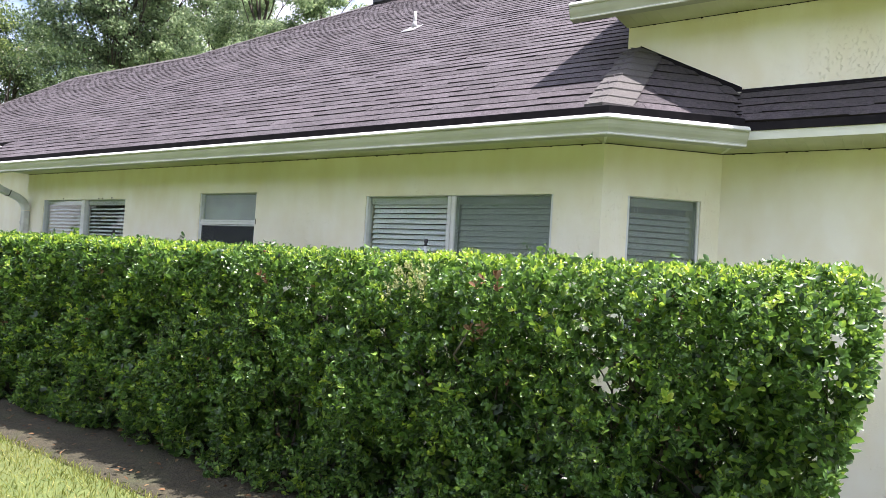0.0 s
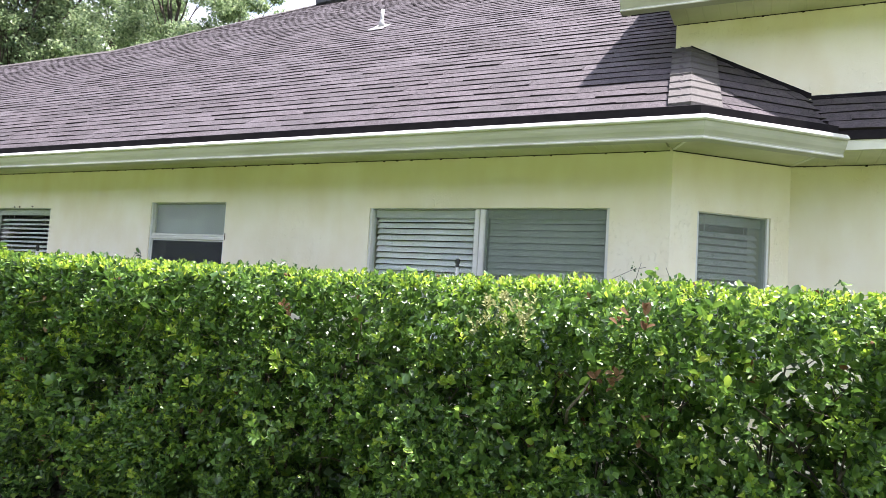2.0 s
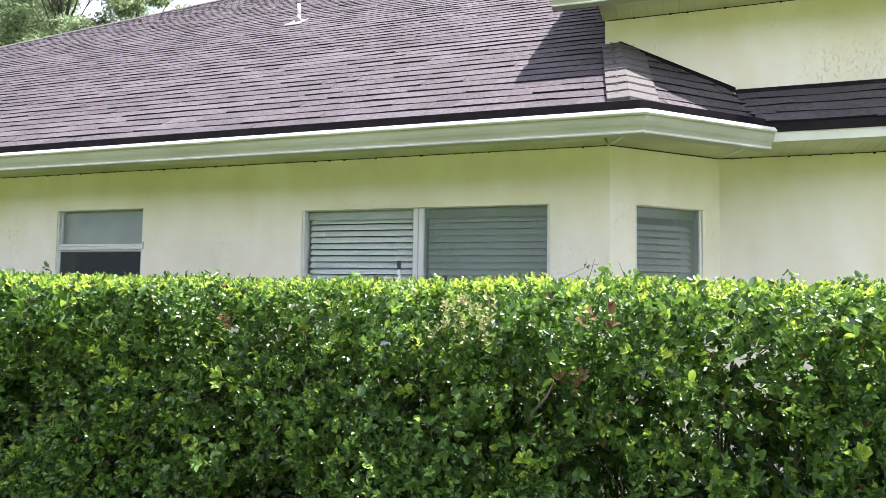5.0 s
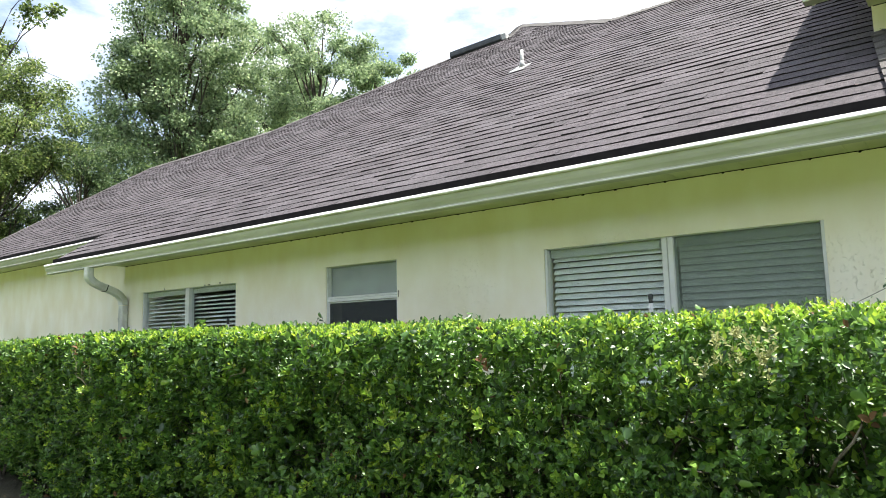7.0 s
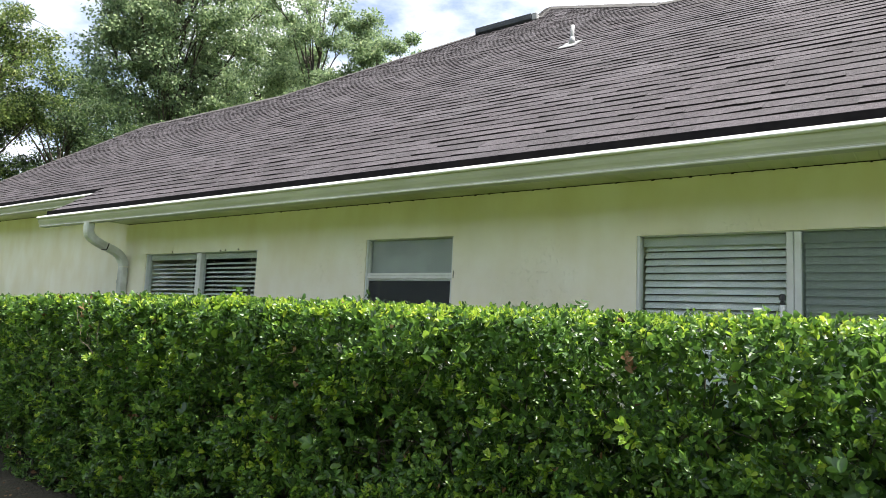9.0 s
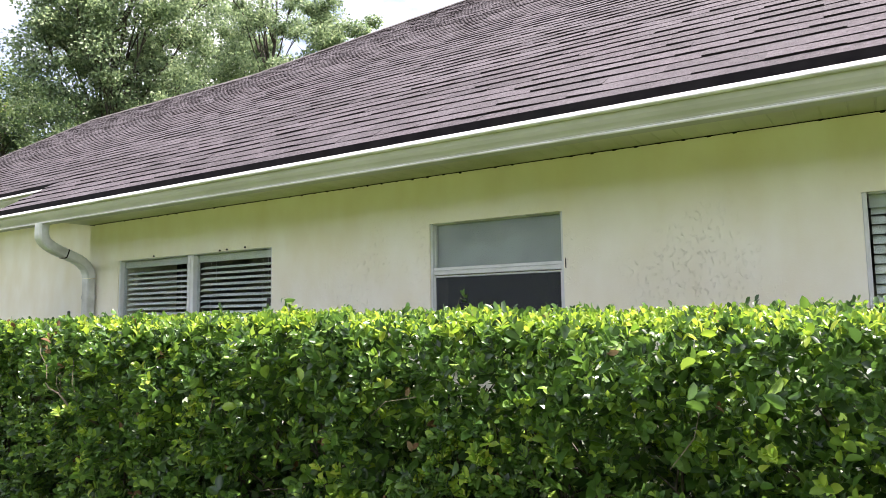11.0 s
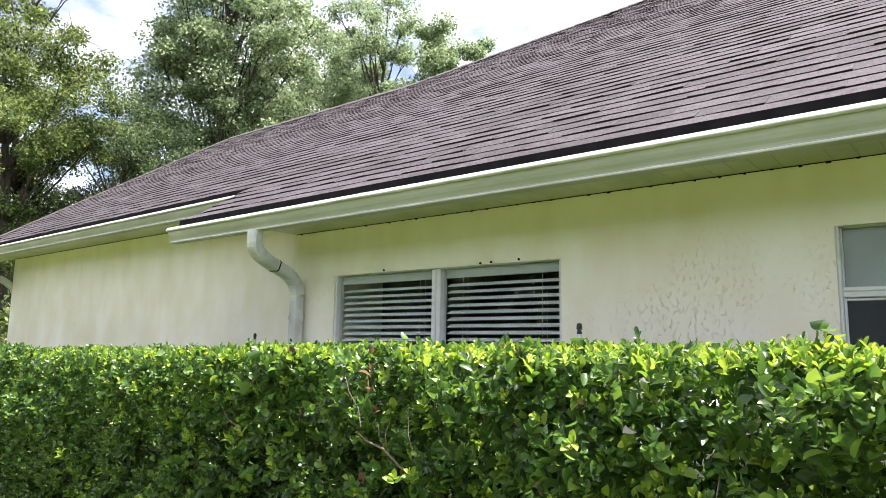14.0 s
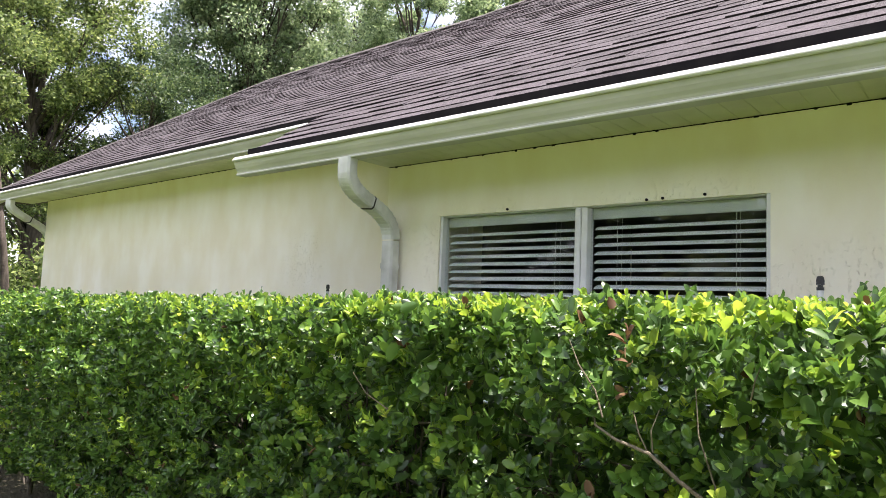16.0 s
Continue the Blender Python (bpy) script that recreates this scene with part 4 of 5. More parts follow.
def leaf_cloud(name, pos, axis, face, length, width, mat, parent, label="", kind="stuff", fold=0.25, small=False):
    """Many leaves as one mesh. axis: from stalk to tip; face: roughly the upper side; arrays of one row a leaf. small: a plain folded quad."""
    n = len(pos)
    ax = axis / np.linalg.norm(axis, axis=1, keepdims=True)
    side = np.cross(ax, face)
    side /= np.linalg.norm(side, axis=1, keepdims=True) + 1e-9
    up = np.cross(side, ax)
    L, W = length[:, None], width[:, None]
    if small:
        v = np.stack([pos, pos + ax * L * 0.45 + side * W * 0.5 + up * W * fold, pos + ax * L, pos + ax * L * 0.45 - side * W * 0.5], 1)
        return quads(name, v, mat, parent, label, kind)
    # a cupped blade: stalk, three rows of edge, midrib and edge, and the tip
    rows = ((0.22, 0.35, 0.7), (0.52, 0.50, 1.0), (0.83, 0.37, 0.7))
    curl = np.random.RandomState(n).uniform(-0.10, 0.22, (n, 1))
    v = np.empty((n, 11, 3))
    v[:, 0] = pos
    for i, (far, wide, high) in enumerate(rows):
        mid = pos + ax * L * far - up * L * curl * far * far
        v[:, 1 + 3 * i] = mid - side * W * wide + up * W * fold * high
        v[:, 2 + 3 * i] = mid
        v[:, 3 + 3 * i] = mid + side * W * wide + up * W * fold * high
    v[:, 10] = pos + ax * L - up * L * (curl + 0.05)
    plan = [(0, 2, 1), (0, 3, 2), (1, 2, 5, 4), (2, 3, 6, 5), (4, 5, 8, 7), (5, 6, 9, 8), (7, 8, 10), (8, 9, 10)]
    sizes = np.array([len(p) for p in plan], dtype=np.int32)
    f = (np.arange(n)[:, None] * 11 + np.array([k for p in plan for k in p])[None]).reshape(-1)
    me = bpy.data.meshes.new(name)
    me.vertices.add(n * 11)
    me.vertices.foreach_set("co", v.reshape(-1))
    me.loops.add(len(f))
    me.loops.foreach_set("vertex_index", f.astype(np.int32))
    me.polygons.add(n * len(plan))
    totals = np.tile(sizes, n)
    me.polygons.foreach_set("loop_start", (np.cumsum(totals) - totals).astype(np.int32))
    me.polygons.foreach_set("loop_total", totals)
    me.polygons.foreach_set("use_smooth", np.ones(n * len(plan), dtype=bool))
    me.update(calc_edges=True)
    me.materials.append(mat)
    ob = new(name, me)
    ob.parent = parent
    return tagged(ob, label=label, kind=kind)


def unit(rs, n):
    v = rs.normal(size=(n, 3))
    return v / np.linalg.norm(v, axis=1, keepdims=True)


def lumps(x, y, seed, scale):
    """Cheap smooth noise for arrays, about -1 to 1."""
    r = np.random.RandomState(seed)
    out = np.zeros_like(x)
    for k in range(6):
        a, b, p, q = r.uniform(-1, 1), r.uniform(-1, 1), r.uniform(0, 6.28), r.uniform(0.6, 1.8)
        out += np.sin((a * x + b * y) * scale * q * 2 + p)
    return out / 2.6


# ---- hedge ----
HEDGE_X0, HEDGE_X1, HEDGE_Y, HEDGE_TOP, HEDGE_BACK = -13.0, 9.21, -1.49, 1.542, -0.72
hedge = thing("hedge", "long clipped green hedge of glossy leaves with yellow new growth", "hedge")


class Relief:
    """Uneven growth over a face: bulges and pockets of many sizes on a grid of (along, up)."""

    def __init__(self, seed, u0, u1, v0, v1, bulges, pockets, deep):
        self.u0, self.v0, self.step = u0 - 0.4, v0 - 0.4, 0.02
        nu, nv = int((u1 - u0 + 0.8) / self.step), int((v1 - v0 + 0.8) / self.step)
        self.field = np.zeros((nu, nv))
        r = np.random.RandomState(seed)
        for k in range(bulges + pockets):
            cu, cv = r.uniform(0, nu), r.uniform(0, nv)
            rad = r.uniform(0.06, 0.24) if k < bulges else r.uniform(0.04, 0.13)
            amp = r.uniform(0.025, 0.10) if k < bulges else -r.uniform(0.4, 1.0) * deep
            m = int(rad * 2.2 / self.step)
            a0, a1, b0, b1 = max(0, int(cu) - m), min(nu, int(cu) + m), max(0, int(cv) - m), min(nv, int(cv) + m)
            gu, gv = np.meshgrid(np.arange(a0, a1) - cu, np.arange(b0, b1) - cv, indexing="ij")
            self.field[a0:a1, b0:b1] += amp * np.exp(-(gu ** 2 + gv ** 2) * (self.step / rad) ** 2 * 1.6)

    def at(self, u, v):
        i = np.clip(((u - self.u0) / self.step).astype(int), 0, self.field.shape[0] - 1)
        j = np.clip(((v - self.v0) / self.step).astype(int), 0, self.field.shape[1] - 1)
        return np.clip(self.field[i, j], -0.30, 0.17)


FACE = Relief(71, HEDGE_X0, HEDGE_X1, 0.0, HEDGE_TOP, 620, 560, 0.20)
CROWN = Relief(72, HEDGE_X0, HEDGE_X1, HEDGE_Y, HEDGE_BACK, 260, 260, 0.05)
GAP_IN, GAP_OUT = np.array((8.26, -1.75, 1.03)), np.array((7.99, -0.60, 0.90))      # an opening right through the hedge


def in_gap(p):
    along = GAP_OUT - GAP_IN
    s = np.clip(((p - GAP_IN) @ along) / (along @ along), 0, 1)
    return np.linalg.norm(p - GAP_IN - s[:, None] * along, axis=1) < 0.045 + 0.05 * s


def hedge_points(rs, n, where):
    """Places and outward directions on the hedge's front, top, right end or back; most of them on the stretch that is passed."""
    u = np.where(rs.uniform(0, 1, n) < 0.80, rs.uniform(-2.6, HEDGE_X1, n), rs.uniform(HEDGE_X0, -2.6, n))
    if where == "front":
        h = rs.uniform(0.05, HEDGE_TOP, n)
        y = HEDGE_Y - FACE.at(u, h) + 0.12 * np.clip(0.5 - h, 0, 1) + 0.7 * np.clip(0.5 - h, 0, 1) * np.clip((0.8 - u) / 1.2, 0, 1) - 0.16 * np.clip(h - 1.16, 0, 0.3) + 0.8 * np.clip(h - 1.47, 0, 1) + 0.03
        return np.stack([u, y, h], 1), np.tile((0, -1.0, 0.35), (n, 1))
    if where == "top":
        y = rs.uniform(HEDGE_Y - 0.03, HEDGE_BACK, n)
        h = HEDGE_TOP - 0.008 + np.interp(u, (-13, -8, -1, 1.5, 2.5, 4.5, 6, 9.2), (-0.13, -0.12, -0.03, 0.02, 0.034, 0.032, 0.018, 0.042)) + 0.25 * CROWN.at(u, y) - 0.35 * np.clip(HEDGE_Y + 0.06 - y, 0, 1)
        return np.stack([u, y, h], 1), np.tile((0, -0.15, 1.0), (n, 1))
    if where == "end":
        y = rs.uniform(HEDGE_Y, HEDGE_BACK, n)
        h = rs.uniform(0.05, HEDGE_TOP, n)
        x = HEDGE_X1 + 0.04 * lumps(y, h, 5, 4.0) - 0.24 * np.clip(1.25 - h, 0, 2) ** 1.2
        return np.stack([x, y, h], 1), np.tile((1.0, -0.1, 0.35), (n, 1))
    if where == "core":
        return np.stack([u, rs.uniform(HEDGE_Y + 0.22, HEDGE_BACK - 0.05, n), rs.uniform(0.1, HEDGE_TOP - 0.06, n)], 1), np.tile((0, -0.5, 1.0), (n, 1))
    h = rs.uniform(0.1, HEDGE_TOP, n)
    return np.stack([u, HEDGE_BACK + 0.05 * lumps(u, h, 6, 4.0), h], 1), np.tile((0, 1.0, 0.35), (n, 1))


def shoots(rs, points, out, per, size, spread, reach):
    """Leaves set round the tips of short shoots."""
    n = len(points)
    d = out + rs.normal(size=(n, 3)) * spread
    d[:, 2] += 0.25
    d /= np.linalg.norm(d, axis=1, keepdims=True)
    a = np.cross(d, unit(rs, n))
    a /= np.linalg.norm(a, axis=1, keepdims=True)
    b = np.cross(d, a)
    pos, axis, face, length = [], [], [], []
    for k in range(per):
        t = 1 - k / per
        ang = k * 2.4 + rs.uniform(0, 0.7, n)
        radial = np.cos(ang)[:, None] * a + np.sin(ang)[:, None] * b
        lean = (0.35 + 1.1 * (1 - t) + rs.uniform(-0.15, 0.25, n))[:, None]
        pos.append(points - d * ((1 - t) * reach)[..., None] if np.ndim(reach) else points - d * (1 - t) * reach)
        axis.append(d + radial * lean)
        face.append(d - radial * 0.5 + rs.normal(size=(n, 3)) * 0.25)
        length.append(size * (0.55 + 0.55 * (1 - t)) * rs.uniform(0.75, 1.25, n))
    return np.concatenate(pos), np.concatenate(axis), np.concatenate(face), np.concatenate(length)


def add_foliage(name, mat, label, seed, counts, per, size, spread, reach, sink=0.0, keep=None, rough=0.0):
    rs = np.random.RandomState(seed)
    got = []
    for where, n in counts:
        p, o = hedge_points(rs, n, where)
        if keep is not None:
            m = keep(rs, p, where)
            p, o = p[m], o[m]
        p = p + o * rs.normal(size=len(p))[:, None] * (rough * 0.45 if where == "top" else rough)
        if sink:
            p = p - o * (rs.uniform(0.06, 0.2, len(p)) if where == "top" else rs.uniform(0.16, sink, len(p)))[:, None]
        vigour = np.interp(p[:, 0], (0.0, 1.2, 4.2, 6.0), (0.95, 1.22, 1.20, 0.95)) if not sink else 1.0
        got.append(shoots(rs, p, o, per, size * vigour * (0.85 if where == "top" else 1), spread, reach))
    pos, axis, face, length = [np.concatenate([g[i] for g in got]) for i in range(4)]
    bare = (pos[:, 0] < 0.4) & (pos[:, 2] < 0.32) & (pos[:, 1] < HEDGE_Y + 0.5)          # open stems under the far stretch
    m = (pos[:, 2] > 0.03) & ~bare & ~in_gap(pos) & (pos[:, 0] < HEDGE_X1 + 0.06 - (0.16 if sink else 0) - 0.24 * np.clip(1.25 - pos[:, 2], 0, 2) ** 1.2)
    return leaf_cloud(name, pos[m], axis[m], face[m], length[m], length[m] * rs.uniform(0.50, 0.66, m.sum()), mat, hedge, label, small=sink > 0)


YOUNG_LEAF = leaf_material("young_hedge_leaf", (0.10, 0.20, 0.028), (0.20, 0.31, 0.042), (0.36, 0.42, 0.075), 0.38, 0.40, 0.8, 0.4)
DEAD_LEAF = leaf_material("withered_leaf", (0.060, 0.032, 0.014), (0.125, 0.070, 0.034), (0.24, 0.17, 0.09), 0.75, 0.08, 0.8, 0.2)


def thinned(rs, p, where):
    """Fewer shoots in the pockets of the face."""
    if where != "front":
        return np.ones(len(p), dtype=bool)
    return rs.uniform(0, 1, len(p)) < np.clip(0.55 + 6.0 * FACE.at(p[:, 0], p[:, 2]), 0.06, 1.0)


def fresh(rs, p, where):
    """Young shoots in loose patches, on the top and on the bulges of the face, where their colour also stands for
    sunlight.
    """
    patch = lumps(p[:, 0], p[:, 1] * 3 + p[:, 2], 12, 4.0) + rs.uniform(-1, 1, len(p))
    return patch > -0.6 if where == "top" else (patch > 0.15) & (FACE.at(p[:, 0], p[:, 2]) > 0.0)


add_foliage("foliage", HEDGE_LEAF, "dense glossy dark green leaves", 1, (("front", 12500), ("top", 2500), ("end", 600)), 10, 0.047, 0.60, 0.10, keep=thinned, rough=0.026)
add_foliage("inner_foliage", HEDGE_LEAF, "shaded inner leaves", 2, (("front", 11000), ("core", 24000), ("top", 4000), ("end", 900), ("back", 9000)), 6, 0.062, 0.9, 0.07, sink=0.42)
# young leaves, multiplied on the top to put its sun glow into colour
add_foliage("new_growth", YOUNG_LEAF, "bright yellow-green young leaves that also carry the sunlit tone", 3, (("front", 3400), ("top", 5200), ("end", 80)), 6, 0.038, 0.40, 0.05, keep=fresh, rough=0.020)
add_foliage("dead_leaves", DEAD_LEAF, "withered brown leaves", 4, (("front", 170), ("top", 90)), 2, 0.042, 0.9, 0.03)


BRIGHT = [(8.95, 1.45), (7.36, 1.04), (7.44, 0.92), (5.51, 0.97), (6.07, 1.16), (8.54, 1.06), (6.63, 1.31), (6.94, 1.14), (5.27, 1.22), (4.40, 1.10), (5.48, 1.11),
          (4.46, 1.16), (3.75, 1.00), (5.44, 1.17), (2.32, 0.91), (2.19, 1.13), (2.16, 1.32), (1.10, 1.20), (0.71, 1.13), (-0.51, 0.90), (1.35, 1.10)]
BROWN = [(7.65, 1.20), (7.62, 1.23), (7.72, 1.46), (7.79, 1.46), (6.10, 1.39), (1.97, 1.47), (0.68, 1.42)]


def set_shoots(name, spots, y, mat, label, seed, size, per, copies):
    """Shoots that stand out from the face at chosen places (x, z)."""
    rs = np.random.RandomState(seed)
    p = np.repeat(np.array([(x, y, z) for x, z in spots]), copies, axis=0)
    if y < HEDGE_Y:
        p[:, 1] = HEDGE_Y - 0.05 - FACE.at(p[:, 0], p[:, 2]) - 0.16 * np.clip(p[:, 2] - 1.16, 0, 0.3)
    p = p + rs.normal(size=p.shape) * np.array((0.022, 0.012, 0.028))
    pos, axis, face, length = shoots(rs, p, np.tile((0, -0.8, 0.7), (len(p), 1)), per, size, 0.3, 0.05)
    return leaf_cloud(name, pos, axis, face, length, length * 0.55, mat, hedge, label)


set_shoots("bright_growth", BRIGHT, -1.575, YOUNG_LEAF, "bright young leaf clusters", 61, 0.047, 7, 2)
set_shoots("withered_growth", BROWN, -1.56, DEAD_LEAF, "withered brown leaf clusters", 62, 0.047, 4, 2)
FADED_LEAF = leaf_material("faded_leaf", (0.13, 0.15, 0.06), (0.24, 0.26, 0.11), (0.38, 0.39, 0.20), 0.6, 0.25, 0.8, 0.3)
set_shoots("faded_growth", [(7.08 + 0.03 * k, 1.40 + 0.016 * (k * 5 % 7)) for k in range(9)], -1.535, FADED_LEAF, "pale faded leaves near the top", 63, 0.024, 6, 5)
PALE_TWIG = material("pale_bare_twig", (0.10, 0.082, 0.055), 0.85, second=(0.17, 0.14, 0.095), scale=30, bump=0.3)
part("bare_branch", tube([(1.80, -1.42, 1.30), (1.882, -1.555, 1.253), (1.941, -1.565, 1.228), (2.028, -1.565, 1.208), (2.097, -1.555, 1.155), (2.143, -1.545, 1.126), (2.24, -1.44, 1.03)], [0.002, 0.003, 0.0038, 0.0045, 0.005, 0.0055, 0.006], 7), PALE_TWIG, hedge, "bare grey-brown branch showing through the leaves")
for run in (((2.13, 1.37), (2.142, 1.265), (2.164, 1.19), (2.20, 1.10)), ((1.80, 1.46), (1.835, 1.40), (1.877, 1.338), (1.905, 1.275)), ((2.27, 1.43), (2.262, 1.40), (2.25, 1.355)), ((1.98, 1.30), (2.0, 1.25), (2.02, 1.205)),
            ((2.045, 1.31), (2.03, 1.26), (2.03, 1.21)), ((0.98, 1.30), (1.06, 1.24), (1.15, 1.20)), ((4.02, 1.22), (4.10, 1.28), (4.22, 1.30)), ((5.05, 1.15), (5.12, 1.24), (5.14, 1.33)), ((3.10, 1.06), (3.18, 1.16), (3.20, 1.27))):
    part("bare_twig", tube([(x, -1.55 - 0.012 * (k % 2), z) for k, (x, z) in enumerate(run)], [0.0012 + 0.0005 * k for k in range(len(run))], 6), PALE_TWIG, hedge)
part("bare_branch", tube([(7.42, -1.36, 0.98), (7.47, -1.52, 1.06), (7.53, -1.545, 1.13), (7.56, -1.54, 1.19)], [0.007, 0.006, 0.005, 0.003], 6), TWIG, hedge)


def add_sprigs(seed, n, size):
    """Longer shoots that stand above the clipped top."""
    rs = np.random.RandomState(seed)
    p, o = hedge_points(rs, n, "top")
    p[:, 2] += rs.uniform(-0.01, 0.022, n)
    o = o + rs.normal(size=(n, 3)) * 0.15
    pos, axis, face, length = shoots(rs, p, o, 6, size, 0.15, 0.08)
    return leaf_cloud("loose_growth", pos, axis, face, length, length * 0.48, HEDGE_LEAF, hedge, "stray shoots above the clipped top")


add_sprigs(14, 150, 0.030)
part("tall_shoot", tube([(3.80, -0.74, 1.46), (3.806, -0.62, 1.60), (3.812, -0.56, 1.685)], [0.003, 0.002, 0.001], 5), TWIG, hedge, "one long shoot standing above the hedge")
for twig in (((7.50, 1.50), (7.53, 1.60), (7.62, 1.645), (7.68, 1.66)), ((7.60, 1.52), (7.64, 1.61), (7.66, 1.68)), ((7.80, 1.52), (7.79, 1.60), (7.765, 1.665))):
    part("bare_shoot", tube([(x, -1.12, z) for x, z in twig], [0.0017, 0.0014, 0.0011, 0.0008][:len(twig)], 5), TWIG, hedge)
set_shoots("bare_shoot_leaves", [(7.68, 1.655), (7.64, 1.64), (7.66, 1.675), (7.765, 1.655), (7.78, 1.62), (7.56, 1.615)], -1.12, HEDGE_LEAF, "few small leaves on the bare shoots", 65, 0.018, 3, 1)
set_shoots("tall_shoot_leaves", [(3.812, 1.70), (3.800, 1.665), (3.822, 1.66)], -0.56, HEDGE_LEAF, "leaves of the long shoot", 64, 0.055, 3, 1)


def hedge_stems():
    r = random.Random(9)
    twigs = bmesh.new()
    for i in range(60):
        x = HEDGE_X0 + 0.25 + i * (HEDGE_X1 - HEDGE_X0 - 0.6) / 59 + r.uniform(-0.08, 0.08)
        base = Vector((x, -1.08 + r.uniform(-0.1, 0.1), 0.0))
        bm = bmesh.new()
        for k in range(5):
            p, d = base.copy(), Vector((r.uniform(-0.5, 0.5), r.uniform(-0.45, 0.3), 1.0)).normalized()
            path = [p.copy()]
            for j in range(7):
                d = (d + Vector((r.uniform(-0.25, 0.25), r.uniform(-0.2, 0.16), 0.06))).normalized()
                p = p + d * 0.19
                p.y = min(max(p.y, HEDGE_Y + 0.34), HEDGE_BACK - 0.05)
                p.x = min(p.x, HEDGE_X1 - 0.12)
                p.z = min(p.z, HEDGE_TOP - 0.05)
                path.append(p.copy())
            tube(path, [0.008 * (1 - j / 9) + 0.002 for j in range(8)], 5, bm=bm)
            for j in (3, 4, 5, 6):
                q = path[j]
                e = q + Vector((r.uniform(-0.25, 0.25), r.uniform(-0.3, 0.05), r.uniform(0.0, 0.25)))
                e.y = max(e.y, HEDGE_Y + 0.14)
                e.z = min(e.z, HEDGE_TOP)
                e.x = min(e.x, HEDGE_X1 - 0.05)
                tube([q, q.lerp(e, 0.5) + Vector((0, 0, 0.02)), e], [0.005, 0.004, 0.002], 4, bm=twigs)
        part("stem", bm, TWIG, hedge)
    return twigs


part("twig_mass", hedge_stems(), TWIG, hedge, "thin grey-brown twigs", kind="stuff")


# ---- trees ----
def tree(name, label, base, height, trunk_r, crown_z, crown_r, crown_h, leaves, leaf_size, seed, clumps=70, lean=(0, 0), mat=None, boughs=()):
    """A tapered trunk with limbs, and a crown of many leaves in uneven clumps; crown_z is the crown's middle."""
    r, rs = random.Random(seed), np.random.RandomState(seed)
    root = thing(name, label, "tree", at=base)
    bm = bmesh.new()
    tip = Vector((lean[0], lean[1], min(height * 0.88, crown_z + crown_h * 0.7)))
    trunk = [Vector((0, 0, -0.1)).lerp(tip, k / 9) + Vector((r.uniform(-1, 1), r.uniform(-1, 1), 0)) * 0.02 * height * (k / 9) for k in range(10)]
    tube(trunk, [trunk_r * (1.25 if k == 0 else 1) * (1 - k / 10.5) for k in range(10)], 9, bm=bm)
    centres = []
    for c in range(clumps):
        while True:
            p = Vector((r.uniform(-1, 1), r.uniform(-1, 1), r.uniform(-1, 1)))
            if 0.28 < p.length < 1.0:
                break
        wob = 1 + 0.28 * noise.noise(p * 1.6 + Vector((seed, 0, 0)))
        q = Vector((p.x * crown_r * wob, p.y * crown_r * wob, crown_z + p.z * crown_h * wob)) + Vector((lean[0], lean[1], 0)) * 0.7
        centres.append(q)
        if c % 3 == 0:
            k = min(8, max(2, int(9 * (q.z - crown_h * 0.45) / tip.z)))
            s = trunk[k]
            m = s.lerp(q, 0.5) + Vector((0, 0, 0.06 * height * r.uniform(-0.4, 0.6)))
            tube([s, s.lerp(m, 0.5), m, m.lerp(q, 0.6), q], [trunk_r * f for f in (0.30, 0.21, 0.13, 0.07, 0.02)], 5, bm=bm)
            for j in range(3):
                e = q + Vector((r.uniform(-1, 1), r.uniform(-1, 1), r.uniform(-0.6, 1))) * crown_r * 0.22
                tube([m.lerp(q, 0.4 + 0.2 * j), q.lerp(e, 0.5), e], [trunk_r * 0.09, trunk_r * 0.05, trunk_r * 0.02], 4, bm=bm)
    for path, wide, narrow in boughs:
        tube(path, [wide + (narrow - wide) * k / (len(path) - 1) for k in range(len(path))], 9, bm=bm)
    part("trunk", bm, BARK, root, smooth=True)
    n = leaves
    pick = rs.randint(0, clumps, n)
    cen = np.array(centres)[pick]
    rad = (crown_r * rs.uniform(0.13, 0.30, clumps))[pick]
    g = unit(rs, n) * (rs.uniform(0, 1, n) ** 0.6)[:, None] * rad[:, None] * np.array((1.0, 1.0, 0.62))
    pos = cen + g
    axis = g / rad[:, None] + rs.normal(size=(n, 3)) * 0.7 + np.array((0, 0, -0.25))
    face = np.array((0, 0, 1.0)) + rs.normal(size=(n, 3)) * 0.55
    size = leaf_size * rs.uniform(0.7, 1.35, n)
    leaf_cloud("crown", pos, axis, face, size, size * rs.uniform(0.5, 0.7, n), mat or TREE_LEAF, root, fold=0.3, small=True)
    return root


# oak leaf darkened to stand for the shade other trees cast on it
SHADED_LEAF = leaf_material("shaded_oak_leaf", (0.016, 0.034, 0.016), (0.050, 0.084, 0.036), (0.14, 0.19, 0.075), 0.45, 0.28, 0.86, 0.3)
PALE_LEAF = leaf_material("pale_oak_leaf", (0.050, 0.085, 0.046), (0.165, 0.230, 0.120), (0.36, 0.42, 0.24), 0.42, 0.36, 0.87, 0.3)
tree("oak_tree", "dark-trunked oak with a dense green crown beyond the gable", (-23.2, 5.8, 0), 15.6, 0.30, 9.2, 3.6, 5.4, 88000, 0.110, 21, 170, lean=(-1.4, -0.3))
tree("oak_tree", "low oak behind the gable, shade put into its darker leaves", (-24.0, 9.7, 0), 11.8, 0.26, 7.3, 3.9, 4.4, 66000, 0.11, 28, 110, mat=SHADED_LEAF)
